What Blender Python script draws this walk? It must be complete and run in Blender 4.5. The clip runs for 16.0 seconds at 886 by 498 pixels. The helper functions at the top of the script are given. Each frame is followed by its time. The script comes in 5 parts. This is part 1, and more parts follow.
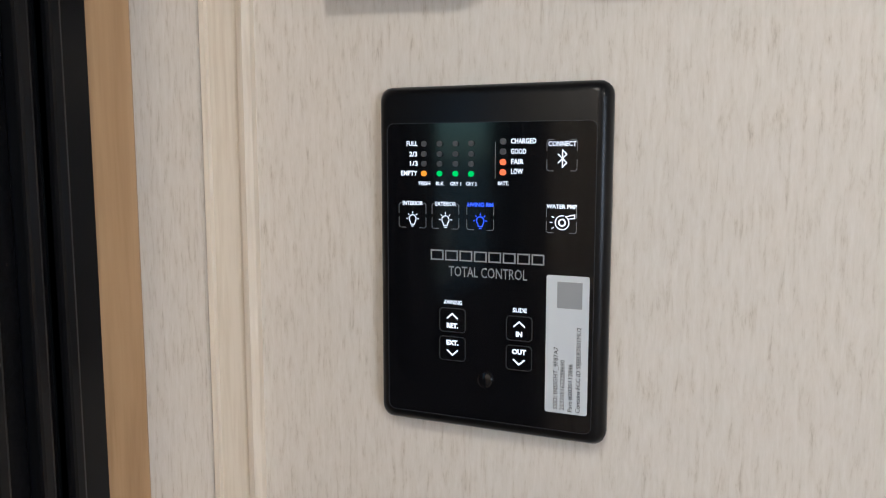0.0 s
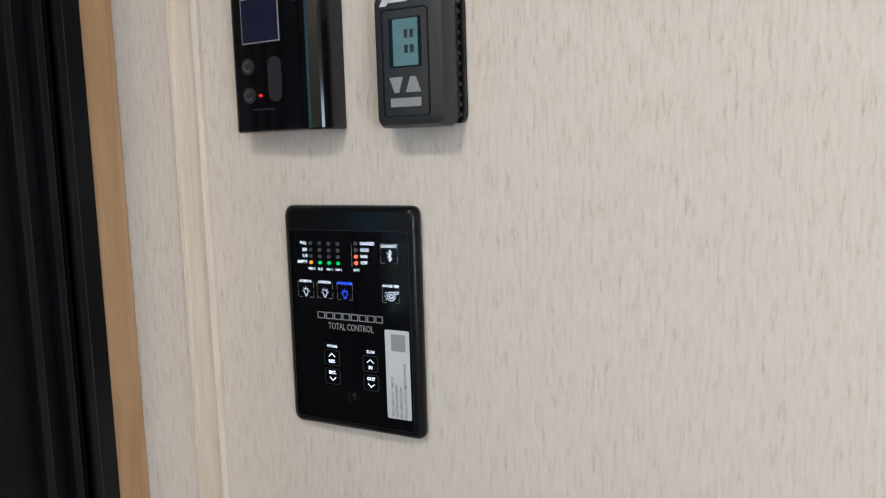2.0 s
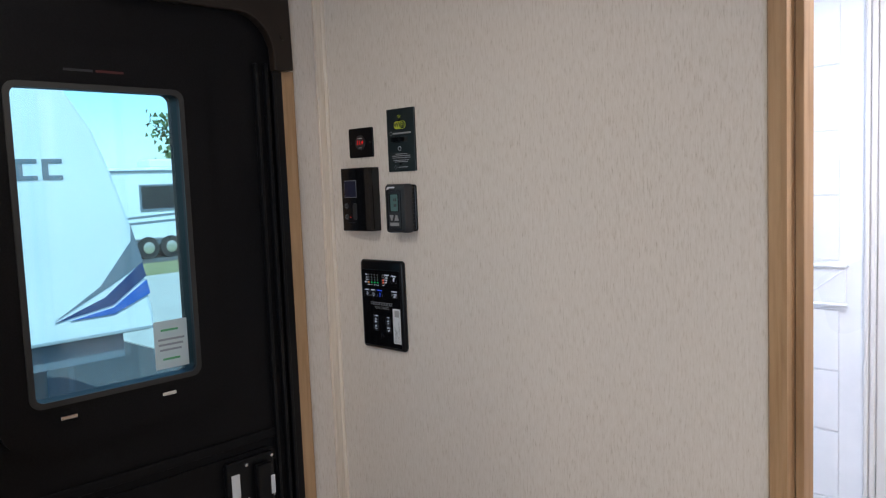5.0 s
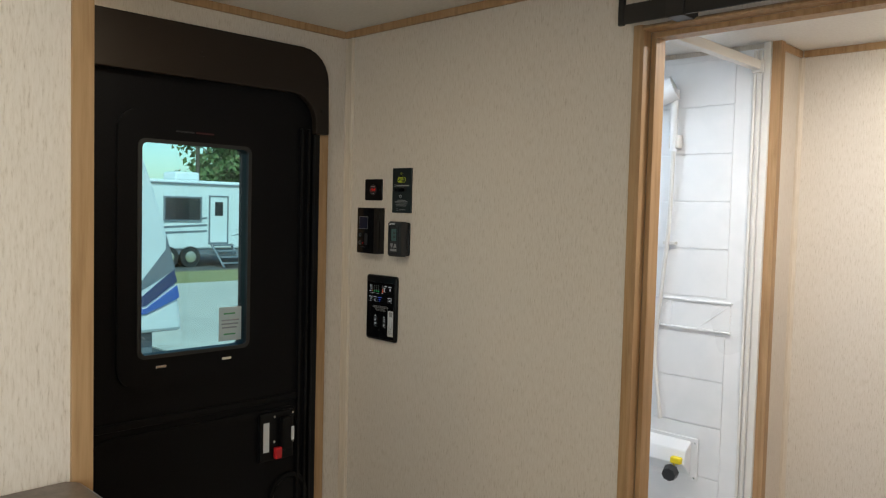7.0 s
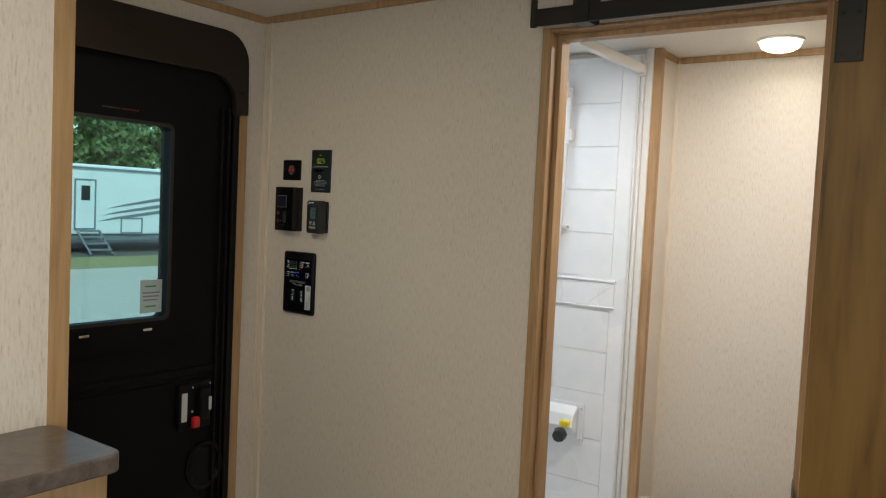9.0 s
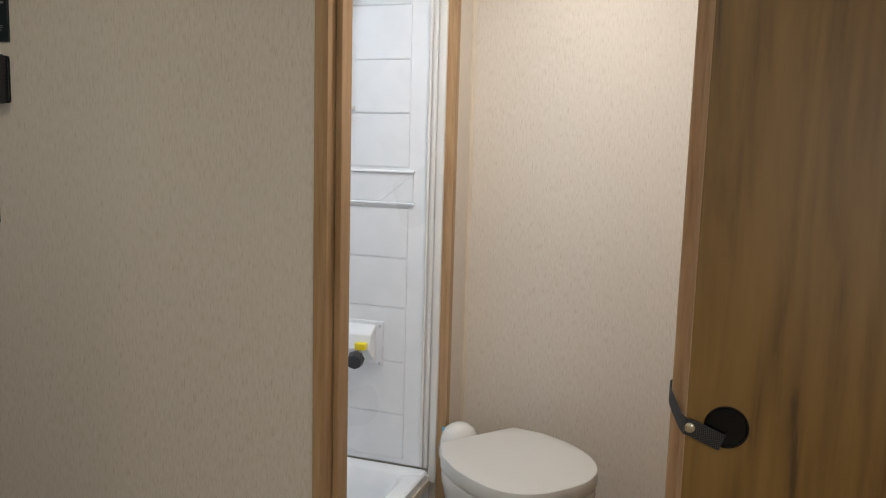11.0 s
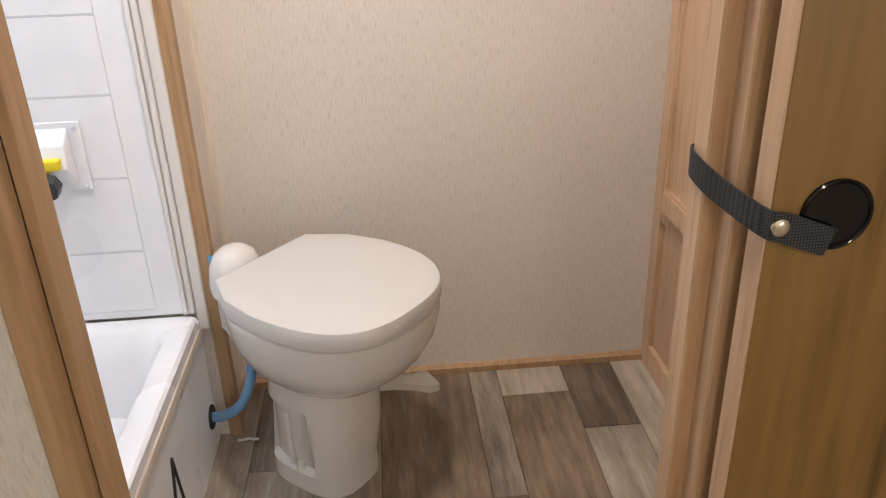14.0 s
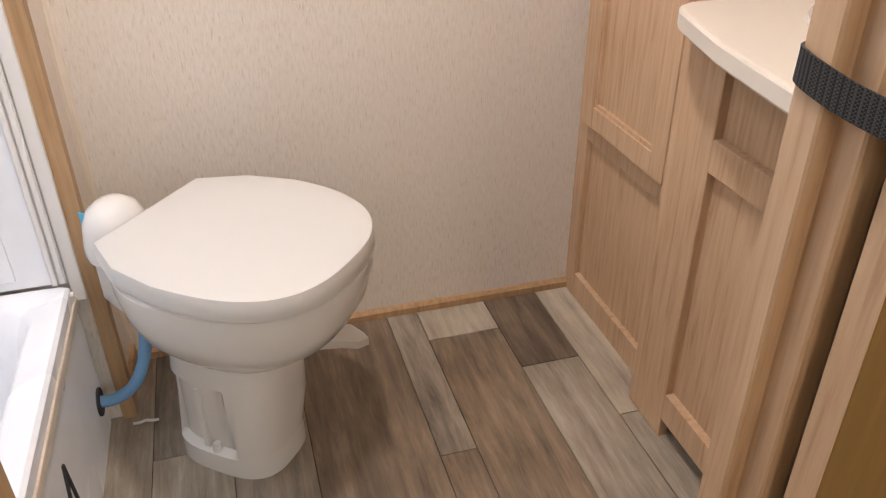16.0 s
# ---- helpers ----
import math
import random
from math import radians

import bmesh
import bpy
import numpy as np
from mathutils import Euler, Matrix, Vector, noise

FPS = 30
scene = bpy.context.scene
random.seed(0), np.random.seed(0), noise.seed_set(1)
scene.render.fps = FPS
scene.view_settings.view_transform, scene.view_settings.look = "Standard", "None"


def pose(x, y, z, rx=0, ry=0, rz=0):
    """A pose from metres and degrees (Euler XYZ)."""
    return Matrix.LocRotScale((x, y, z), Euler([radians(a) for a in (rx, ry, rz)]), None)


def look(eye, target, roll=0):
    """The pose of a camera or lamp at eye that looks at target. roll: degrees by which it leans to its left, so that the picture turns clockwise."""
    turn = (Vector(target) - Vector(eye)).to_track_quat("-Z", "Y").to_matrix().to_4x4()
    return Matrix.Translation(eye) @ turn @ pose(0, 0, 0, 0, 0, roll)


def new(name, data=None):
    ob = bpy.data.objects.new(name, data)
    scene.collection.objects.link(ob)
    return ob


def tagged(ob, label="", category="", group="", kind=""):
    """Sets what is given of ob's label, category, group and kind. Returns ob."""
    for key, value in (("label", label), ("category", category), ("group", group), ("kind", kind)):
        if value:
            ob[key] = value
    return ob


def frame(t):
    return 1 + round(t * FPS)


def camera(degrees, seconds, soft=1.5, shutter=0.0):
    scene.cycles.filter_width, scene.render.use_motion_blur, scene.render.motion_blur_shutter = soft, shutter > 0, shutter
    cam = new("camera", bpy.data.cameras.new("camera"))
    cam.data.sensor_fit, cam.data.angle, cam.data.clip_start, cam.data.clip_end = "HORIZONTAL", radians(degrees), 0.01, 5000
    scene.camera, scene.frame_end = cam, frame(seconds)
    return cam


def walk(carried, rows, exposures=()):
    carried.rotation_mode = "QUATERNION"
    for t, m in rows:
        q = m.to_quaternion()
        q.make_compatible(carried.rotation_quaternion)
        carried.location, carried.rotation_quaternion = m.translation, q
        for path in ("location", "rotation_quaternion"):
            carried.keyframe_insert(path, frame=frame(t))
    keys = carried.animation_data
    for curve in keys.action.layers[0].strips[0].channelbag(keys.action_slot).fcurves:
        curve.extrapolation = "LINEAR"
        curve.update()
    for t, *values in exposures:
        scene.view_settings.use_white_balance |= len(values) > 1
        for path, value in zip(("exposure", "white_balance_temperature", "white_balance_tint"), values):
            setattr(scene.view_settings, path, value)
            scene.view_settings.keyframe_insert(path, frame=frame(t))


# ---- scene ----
cam = camera(59.5, 16.0, soft=1.2)
PATH = [
    (0, (0.334, -0.403, 1.263), (-0.434, 1.429, 1.03), 0.0),
    (0.5, (0.324, -0.407, 1.269), (-0.401, 1.442, 1.029), 0.3),
    (1, (0.356, -0.421, 1.275), (-0.424, 1.408, 1.054), 0.5),
    (1.5, (0.442, -0.47, 1.287), (-0.427, 1.318, 1.073), -0.1),
    (2, (0.559, -0.531, 1.342), (-0.37, 1.223, 1.097), -1.7),
    (2.5, (0.691, -0.555, 1.38), (-0.363, 1.118, 1.082), -2.4),
    (3, (0.832, -0.629, 1.397), (-0.326, 0.983, 1.15), -2.1),
    (3.5, (0.999, -0.709, 1.415), (-0.22, 0.859, 1.182), -2.2),
    (4, (1.137, -0.822, 1.435), (-0.144, 0.701, 1.231), -1.6),
    (4.5, (1.281, -0.94, 1.442), (-0.079, 0.517, 1.281), -2.0),
    (5, (1.403, -1.095, 1.461), (0.034, 0.353, 1.288), -2.3),
    (5.2, (1.445, -1.161, 1.464), (0.076, 0.289, 1.305), -1.9),
    (7.3, (1.923, -1.538, 1.505), (0.533, -0.102, 1.429), 2.2),
    (7.5, (1.933, -1.577, 1.511), (0.562, -0.123, 1.454), 2.8),
    (8, (1.94, -1.663, 1.512), (0.628, -0.154, 1.489), 3.0),
    (8.5, (1.939, -1.708, 1.494), (0.701, -0.139, 1.45), 2.8),
    (9, (1.916, -1.675, 1.461), (0.758, -0.048, 1.351), 2.7),
    (9.2, (1.897, -1.635, 1.449), (0.78, 0.018, 1.311), 2.6),
    (11.3, (1.613, -1.151, 1.293), (1.053, 0.743, 0.977), 1.7),
    (11.5, (1.589, -1.099, 1.304), (1.075, 0.795, 0.916), 1.7),
    (12, (1.52, -1.004, 1.272), (1.167, 0.912, 0.822), 0.8),
    (12.5, (1.488, -0.902, 1.227), (1.284, 1.014, 0.691), -0.2),
    (13, (1.441, -0.809, 1.205), (1.356, 1.082, 0.561), -1.2),
    (13.5, (1.39, -0.723, 1.187), (1.404, 1.133, 0.443), -1.5),
    (14, (1.342, -0.64, 1.165), (1.477, 1.165, 0.316), -1.9),
    (14.5, (1.323, -0.557, 1.148), (1.631, 1.194, 0.233), -1.3),
    (15, (1.288, -0.506, 1.126), (1.707, 1.198, 0.165), -0.4),
    (15.5, (1.261, -0.463, 1.112), (1.711, 1.209, 0.112), -0.8),
    (16, (1.235, -0.428, 1.101), (1.711, 1.219, 0.071), -0.3),
]
EXPOSURE = [(0, 1.4, 5450, 9), (2, 1.38, 5350, 8), (3.5, 1.35, 5400, 9), (4.5, 0.7, 5450, 10), (5, 0.65, 5450, 12), (7.5, 0.12, 6350, 3), (9.2, 0.05, 6350, 3), (11.3, -0.05, 6200, 6), (12.5, 0.27, 6400, 10), (14, 0.62, 6400, 13), (16, 0.80, 6400, 14)]
walk(cam, [(t, look(eye, target, roll)) for t, eye, target, roll in PATH], EXPOSURE)

# ---------- world and light ----------
ROOM_Z = 2.026
world = bpy.data.worlds.new("sky")
scene.world = world
world.use_nodes = True
_n = world.node_tree.nodes
_sky = _n.new("ShaderNodeTexSky")
_sky.sky_type = 'NISHITA'
_sky.sun_disc = False
_sky.sun_elevation = radians(48)
_sky.sun_rotation = radians(125)
_n["Background"].inputs[1].default_value = 0.15
world.node_tree.links.new(_sky.outputs[0], _n["Background"].inputs[0])
_sun = bpy.data.lights.new("sun", 'SUN')
_sun.energy, _sun.angle, _sun.color = 3.6, radians(0.5), (1.0, 0.95, 0.88)
_so = new("sun", _sun)
_so.matrix_world = look((20, -14, 30), (0, 0, 0))


def area(name, eye, target, w, h, watts, color):
    d = bpy.data.lights.new(name, 'AREA')
    d.shape, d.size, d.size_y, d.energy, d.color = 'RECTANGLE', w, h, watts, color
    o = new(name, d)
    o.matrix_world = look(eye, target)
    return o


# window of the living room in the far wall, the skylight over the tub, the dome light of the bathroom; the other lamps
# are unseen fill
area("window_light", (2.40, -1.9, 1.25), (0.0, -1.2, 1.15), 1.25, 0.72, 15, (0.86, 0.93, 1.0))
area("skylight_light", (0.45, 0.45, ROOM_Z + 0.16), (0.45, 0.45, 0), 0.48, 0.34, 4.7, (0.82, 0.90, 1.0))
# living room lamps are added out of view to brighten the walls
area("living_fill_light", (1.5, -1.5, ROOM_Z - 0.045), (1.5, -1.5, 0), 0.13, 0.13, 5, (1.0, 0.82, 0.6))
# fill added behind the closet to brighten the entry corner
area("entry_fill_light", (0.34, -0.86, ROOM_Z - 0.045), (0.34, -0.86, 0), 0.10, 0.10, 2.2, (1.0, 0.85, 0.66))
area("living_fill_light", (1.2, -2.6, ROOM_Z - 0.045), (1.2, -2.6, 0), 0.13, 0.13, 5, (1.0, 0.82, 0.6))
area("bath_light", (1.33, 0.90, ROOM_Z - 0.05), (1.33, 0.60, 0), 0.13, 0.13, 0.45, (1.0, 0.88, 0.77))
# second bathroom lamp is added above the opening's head, out of view, as fill
area("bath_light", (1.32, 0.36, ROOM_Z - 0.05), (1.55, 0.62, 0), 0.13, 0.13, 8.8, (1.0, 0.885, 0.82))

# ---------- materials ----------


def mat(name, base, rough=0.5, metal=0.0, spec=0.5, emit=None, power=0.0, coat=0.0):
    m = bpy.data.materials.new(name)
    m.use_nodes = True
    b = m.node_tree.nodes["Principled BSDF"]
    b.inputs["Base Color"].default_value = (*base, 1)
    b.inputs["Roughness"].default_value = rough
    b.inputs["Metallic"].default_value = metal
    b.inputs["Specular IOR Level"].default_value = spec
    b.inputs["Coat Weight"].default_value = coat
    if emit:
        b.inputs["Emission Color"].default_value = (*emit, 1)
        b.inputs["Emission Strength"].default_value = power
    return m


def grain(m, stretch, colours, fine=(90, 3, 0.6), blot=3.0, bump=0.08, rough_var=0.1, rand=0.0, blotw=0.35):
    """Streaked and blotched colour, bump and gloss. stretch: scale per axis of the streaks; colours: (position, rgb) stops."""
    t = m.node_tree
    N, L = t.nodes, t.links
    b = N["Principled BSDF"]
    co = N.new("ShaderNodeTexCoord")
    src = co.outputs["Object"]
    if rand:
        inf = N.new("ShaderNodeObjectInfo")
        sc = N.new("ShaderNodeVectorMath")
        sc.operation = 'SCALE'
        sc.inputs[0].default_value = (7.3, 11.1, 5.7)
        L.new(inf.outputs["Random"], sc.inputs["Scale"])
        ad = N.new("ShaderNodeVectorMath")
        L.new(src, ad.inputs[0])
        L.new(sc.outputs[0], ad.inputs[1])
        src = ad.outputs[0]
    mp = N.new("ShaderNodeMapping")
    mp.inputs["Scale"].default_value = stretch
    L.new(src, mp.inputs[0])
    n1 = N.new("ShaderNodeTexNoise")
    n1.inputs["Scale"].default_value, n1.inputs["Detail"].default_value, n1.inputs["Roughness"].default_value = fine
    n1.inputs["Distortion"].default_value = 0.3
    L.new(mp.outputs[0], n1.inputs[0])
    n2 = N.new("ShaderNodeTexNoise")
    n2.inputs["Scale"].default_value, n2.inputs["Detail"].default_value = blot, 2
    L.new(src, n2.inputs[0])
    mx = N.new("ShaderNodeMath")
    mx.operation = 'MULTIPLY_ADD'
    mx.inputs[1].default_value = blotw
    L.new(n2.outputs[0], mx.inputs[0])
    sb = N.new("ShaderNodeMath")
    sb.operation = 'MULTIPLY_ADD'
    sb.inputs[1].default_value, sb.inputs[2].default_value = 1.0, -blotw / 2
    L.new(n1.outputs[0], sb.inputs[0])
    L.new(sb.outputs[0], mx.inputs[2])
    val = mx.outputs[0]
    if rand:
        r2 = N.new("ShaderNodeMath")
        r2.operation = 'MULTIPLY_ADD'
        r2.inputs[1].default_value = rand
        L.new(inf.outputs["Random"], r2.inputs[0])
        L.new(val, r2.inputs[2])
        r3 = N.new("ShaderNodeMath")
        r3.operation = 'SUBTRACT'
        r3.inputs[1].default_value = rand / 2
        L.new(r2.outputs[0], r3.inputs[0])
        val = r3.outputs[0]
    cr = N.new("ShaderNodeValToRGB")
    while len(cr.color_ramp.elements) < len(colours):
        cr.color_ramp.elements.new(0.5)
    for e, (p, c) in zip(cr.color_ramp.elements, colours):
        e.position, e.color = p, (*c, 1)
    L.new(val, cr.inputs[0])
    L.new(cr.outputs[0], b.inputs["Base Color"])
    if bump:
        bp = N.new("ShaderNodeBump")
        bp.inputs["Strength"].default_value, bp.inputs["Distance"].default_value = bump, 0.002
        L.new(n1.outputs[0], bp.inputs["Height"])
        L.new(bp.outputs[0], b.inputs["Normal"])
    ro = N.new("ShaderNodeMath")
    ro.operation = 'MULTIPLY_ADD'
    ro.inputs[1].default_value = rough_var
    ro.inputs[2].default_value = b.inputs["Roughness"].default_value - rough_var / 2
    L.new(n2.outputs[0], ro.inputs[0])
    L.new(ro.outputs[0], b.inputs["Roughness"])
    return m


M_wall = grain(mat("vinyl_wall_panel", (0.6, 0.55, 0.47), 0.5, spec=0.35), (9, 9, 1.3),
               [(0.29, (0.47, 0.41, 0.335)), (0.375, (0.60, 0.54, 0.465)), (0.46, (0.665, 0.61, 0.54)), (0.72, (0.73, 0.68, 0.62))], (34, 4, 0.76), 2.2, 0.05, blotw=0.10)
M_wood = grain(mat("maple_trim", (0.5, 0.33, 0.2), 0.45, spec=0.35), (6, 6, 0.35),
               [(0.25, (0.29, 0.172, 0.082)), (0.5, (0.40, 0.255, 0.132)), (0.75, (0.47, 0.315, 0.175))], (14, 5, 0.6), 4, 0.05)
# cabinet maple; on right casing and door edge its paleness imitates bathroom light
M_cab = grain(mat("pale_maple_cabinet_lit_trim", (0.5, 0.35, 0.22), 0.42, spec=0.35), (7, 7, 0.4),
              [(0.25, (0.37, 0.235, 0.135)), (0.42, (0.50, 0.335, 0.205)), (0.58, (0.55, 0.38, 0.24)), (0.78, (0.60, 0.43, 0.285))], (16, 6, 0.62), 4, 0.05)
M_door = grain(mat("maple_door", (0.42, 0.27, 0.15), 0.42, spec=0.4), (5, 5, 0.4),
               [(0.30, (0.09, 0.050, 0.015)), (0.40, (0.185, 0.101, 0.026)), (0.55, (0.23, 0.130, 0.034)), (0.8, (0.28, 0.162, 0.046))], (7, 5, 0.55), 2.0, 0.03)


def plank_mat(name, dark, mid, warm, pale):
    return grain(mat(name, mid, 0.42, spec=0.4), (9, 0.9, 9), [(0.22, dark), (0.40, mid), (0.56, warm), (0.74, pale)], (3.6, 11, 0.74), 6, 0.10, 0.2, rand=0.22)


M_plank = plank_mat("grey_vinyl_plank", (0.085, 0.070, 0.055), (0.205, 0.172, 0.135), (0.32, 0.272, 0.212), (0.46, 0.41, 0.335))
M_plank_dark = plank_mat("dark_brown_vinyl_plank", (0.050, 0.036, 0.026), (0.115, 0.085, 0.060), (0.19, 0.142, 0.098), (0.30, 0.235, 0.165))
M_plank_warm = plank_mat("warm_brown_vinyl_plank", (0.085, 0.060, 0.040), (0.195, 0.145, 0.098), (0.29, 0.220, 0.150), (0.40, 0.325, 0.235))
M_plank_pale = plank_mat("pale_vinyl_plank", (0.16, 0.135, 0.105), (0.31, 0.265, 0.205), (0.43, 0.375, 0.295), (0.55, 0.49, 0.395))
M_joint = mat("floor_joint", (0.05, 0.04, 0.03), 0.8)
M_ceil = grain(mat("ceiling_panel", (0.74, 0.72, 0.68), 0.6), (3, 3, 3), [(0.3, (0.70, 0.68, 0.64)), (0.7, (0.77, 0.75, 0.71))], (40, 3, 0.5), 2, 0.03)
M_white = grain(mat("white_shower_plastic", (0.8, 0.82, 0.84), 0.28), (1, 1, 1), [(0.3, (0.77, 0.79, 0.81)), (0.7, (0.82, 0.83, 0.85))], (12, 3, 0.5), 2, 0.02)
M_porc = mat("white_porcelain", (0.64, 0.63, 0.60), 0.16, coat=0.3)
M_seat = mat("cream_seat_plastic", (0.58, 0.57, 0.54), 0.35)
M_blackdoor = grain(mat("black_door_skin", (0.004, 0.0042, 0.0055), 0.45, spec=0.13), (1, 1, 1), [(0.3, (0.0035, 0.0035, 0.0042)), (0.7, (0.0065, 0.0065, 0.0075))], (300, 2, 0.5), 5, 0.15)
M_blackpl = mat("black_plastic", (0.004, 0.0042, 0.005), 0.30, spec=0.22)
M_gloss = mat("gloss_black", (0.004, 0.004, 0.005), 0.10, spec=0.4)
M_thermo = mat("charcoal_plastic", (0.022, 0.023, 0.026), 0.4)
M_valance = mat("dark_brown_leatherette", (0.016, 0.011, 0.008), 0.5, spec=0.3)
M_metal = mat("black_steel", (0.016, 0.015, 0.015), 0.42, metal=0.3)
M_nickel = mat("brushed_nickel", (0.72, 0.66, 0.52), 0.25, metal=1)
M_chrome = mat("chrome", (0.8, 0.8, 0.8), 0.12, metal=1)
M_rubber = mat("black_rubber", (0.02, 0.02, 0.02), 0.7)
M_counter = grain(mat("dark_stone_laminate", (0.10, 0.08, 0.07), 0.3), (1, 1, 1), [(0.3, (0.07, 0.055, 0.05)), (0.7, (0.15, 0.125, 0.11))], (60, 6, 0.7), 5, 0.03)
M_vanity = mat("cream_vanity_top", (0.66, 0.615, 0.54), 0.3)
M_hose = mat("blue_hose", (0.16, 0.34, 0.58), 0.45)
M_tape = mat("blue_tape", (0.08, 0.40, 0.62), 0.6)
M_yellow = mat("yellow_tag", (0.85, 0.68, 0.02), 0.5)
M_dimred = mat("dim_red_print", (0.05, 0.006, 0.006), 0.5)
M_red = mat("red_lever", (0.55, 0.02, 0.03), 0.35)
M_label = mat("white_label", (0.62, 0.65, 0.68), 0.45)
M_ink = mat("black_ink", (0.02, 0.02, 0.02), 0.6)
M_greyink = mat("grey_print", (0.30, 0.31, 0.32), 0.5)
M_greybtn = mat("grey_button", (0.28, 0.28, 0.28), 0.5)
M_glow = mat("backlit_white", (0.5, 0.5, 0.5), 0.5, emit=(0.92, 0.95, 1.0), power=0.38)
M_glowblue = mat("backlit_blue", (0.02, 0.04, 0.3), 0.5, emit=(0.05, 0.12, 1.0), power=0.6)
M_ledg = mat("green_led", (0.0, 0.2, 0.03), 0.4, emit=(0.02, 0.7, 0.12), power=0.32)
M_ledo = mat("orange_led", (0.3, 0.1, 0.0), 0.4, emit=(1.0, 0.30, 0.02), power=0.42)
M_ledr = mat("red_led", (0.3, 0.02, 0.0), 0.4, emit=(1.0, 0.16, 0.05), power=0.5)
M_ledoff = mat("led_off", (0.07, 0.07, 0.075), 0.4)
M_redtxt = mat("red_digits", (0.3, 0.0, 0.0), 0.4, emit=(1.0, 0.02, 0.01), power=0.4)
M_lcd = mat("lcd_glass", (0.10, 0.17, 0.165), 0.12)
M_screen = mat("dark_screen", (0.015, 0.017, 0.04), 0.12)
M_wifi = mat("wifi_plate_black", (0.012, 0.018, 0.020), 0.35)
M_lime = mat("lime_print", (0.42, 0.50, 0.03), 0.5)
M_diff = mat("lit_diffuser", (0.8, 0.78, 0.7), 0.4, emit=(1.0, 0.86, 0.62), power=5.0)
M_trimw = mat("white_trim", (0.70, 0.69, 0.67), 0.4)
M_cream = grain(mat("cream_corner_trim", (0.64, 0.57, 0.47), 0.45), (9, 9, 0.5), [(0.3, (0.58, 0.50, 0.40)), (0.6, (0.68, 0.61, 0.51))], (26, 5, 0.6), 2, 0.04)


def webbing_mat():
    m = mat("black_nylon_webbing", (0.012, 0.012, 0.013), 0.75)
    N, L = m.node_tree.nodes, m.node_tree.links
    co = N.new("ShaderNodeTexCoord")
    mp = N.new("ShaderNodeMapping")
    mp.inputs["Rotation"].default_value = (0, radians(45), 0)
    L.new(co.outputs["Object"], mp.inputs[0])
    ck = N.new("ShaderNodeTexChecker")
    ck.inputs["Scale"].default_value = 520
    ck.inputs[1].default_value, ck.inputs[2].default_value = (0.004, 0.004, 0.0045, 1), (0.055, 0.055, 0.058, 1)
    L.new(mp.outputs[0], ck.inputs[0])
    L.new(ck.outputs[0], N["Principled BSDF"].inputs["Base Color"])
    bp = N.new("ShaderNodeBump")
    bp.inputs["Strength"].default_value, bp.inputs["Distance"].default_value = 0.5, 0.0006
    L.new(ck.outputs["Fac"], bp.inputs["Height"])
    L.new(bp.outputs[0], N["Principled BSDF"].inputs["Normal"])
    return m


M_web = webbing_mat()


def tint_glass():
    m = bpy.data.materials.new("teal_tinted_glass")
    m.use_nodes = True
    N, L = m.node_tree.nodes, m.node_tree.links
    N.remove(N["Principled BSDF"])
    tr = N.new("ShaderNodeBsdfTransparent")
    tr.inputs[0].default_value = (0.73, 0.93, 0.93, 1)
    gl = N.new("ShaderNodeBsdfGlossy")
    gl.inputs["Roughness"].default_value = 0.02
    mx = N.new("ShaderNodeMixShader")
    mx.inputs[0].default_value = 0.06
    L.new(tr.outputs[0], mx.inputs[1])
    L.new(gl.outputs[0], mx.inputs[2])
    L.new(mx.outputs[0], N["Material Output"].inputs[0])
    return m


M_glass = tint_glass()


def paper_mat():
    m = bpy.data.materials.new("thin_white_paper")
    m.use_nodes = True
    N, L = m.node_tree.nodes, m.node_tree.links
    b = N["Principled BSDF"]
    b.inputs["Base Color"].default_value = (0.75, 0.77, 0.75, 1)
    tl = N.new("ShaderNodeBsdfTranslucent")
    tl.inputs[0].default_value = (0.7, 0.73, 0.7, 1)
    mx = N.new("ShaderNodeMixShader")
    mx.inputs[0].default_value = 0.6
    L.new(b.outputs[0], mx.inputs[1])
    L.new(tl.outputs[0], mx.inputs[2])
    L.new(mx.outputs[0], N["Material Output"].inputs[0])
    return m


M_paper = paper_mat()
M_greenpr = mat("green_print", (0.10, 0.34, 0.14), 0.5)

# ---------- mesh helpers ----------
ORIGIN = {}


def thing(name, at, label="", category="", group="", kind=""):
    """An empty at its base, that carries the parts of one thing."""
    o = new(name)
    o.location = at
    o.empty_display_size = 0.05
    ORIGIN[o.name] = Vector(at)
    return tagged(o, label, category, group, kind)


def part(name, bm, material, parent=None, label="", smooth=False):
    """Links a bmesh in world metres as one mesh object, under a thing or part."""
    me = bpy.data.meshes.new(name)
    org = ORIGIN[parent.name] if parent else Vector((0, 0, 0))
    bmesh.ops.translate(bm, verts=bm.verts, vec=-org)
    bmesh.ops.recalc_face_normals(bm, faces=bm.faces)
    if smooth:
        for f in bm.faces:
            f.smooth = True
    bm.to_mesh(me)
    bm.free()
    me.materials.append(material)
    o = new(name, me)
    if smooth:
        try:
            me.set_sharp_from_angle(angle=radians(40))
        except AttributeError:
            pass
    if parent:
        o.parent = parent
    ORIGIN[o.name] = org
    if label:
        o["label"] = label
    return o


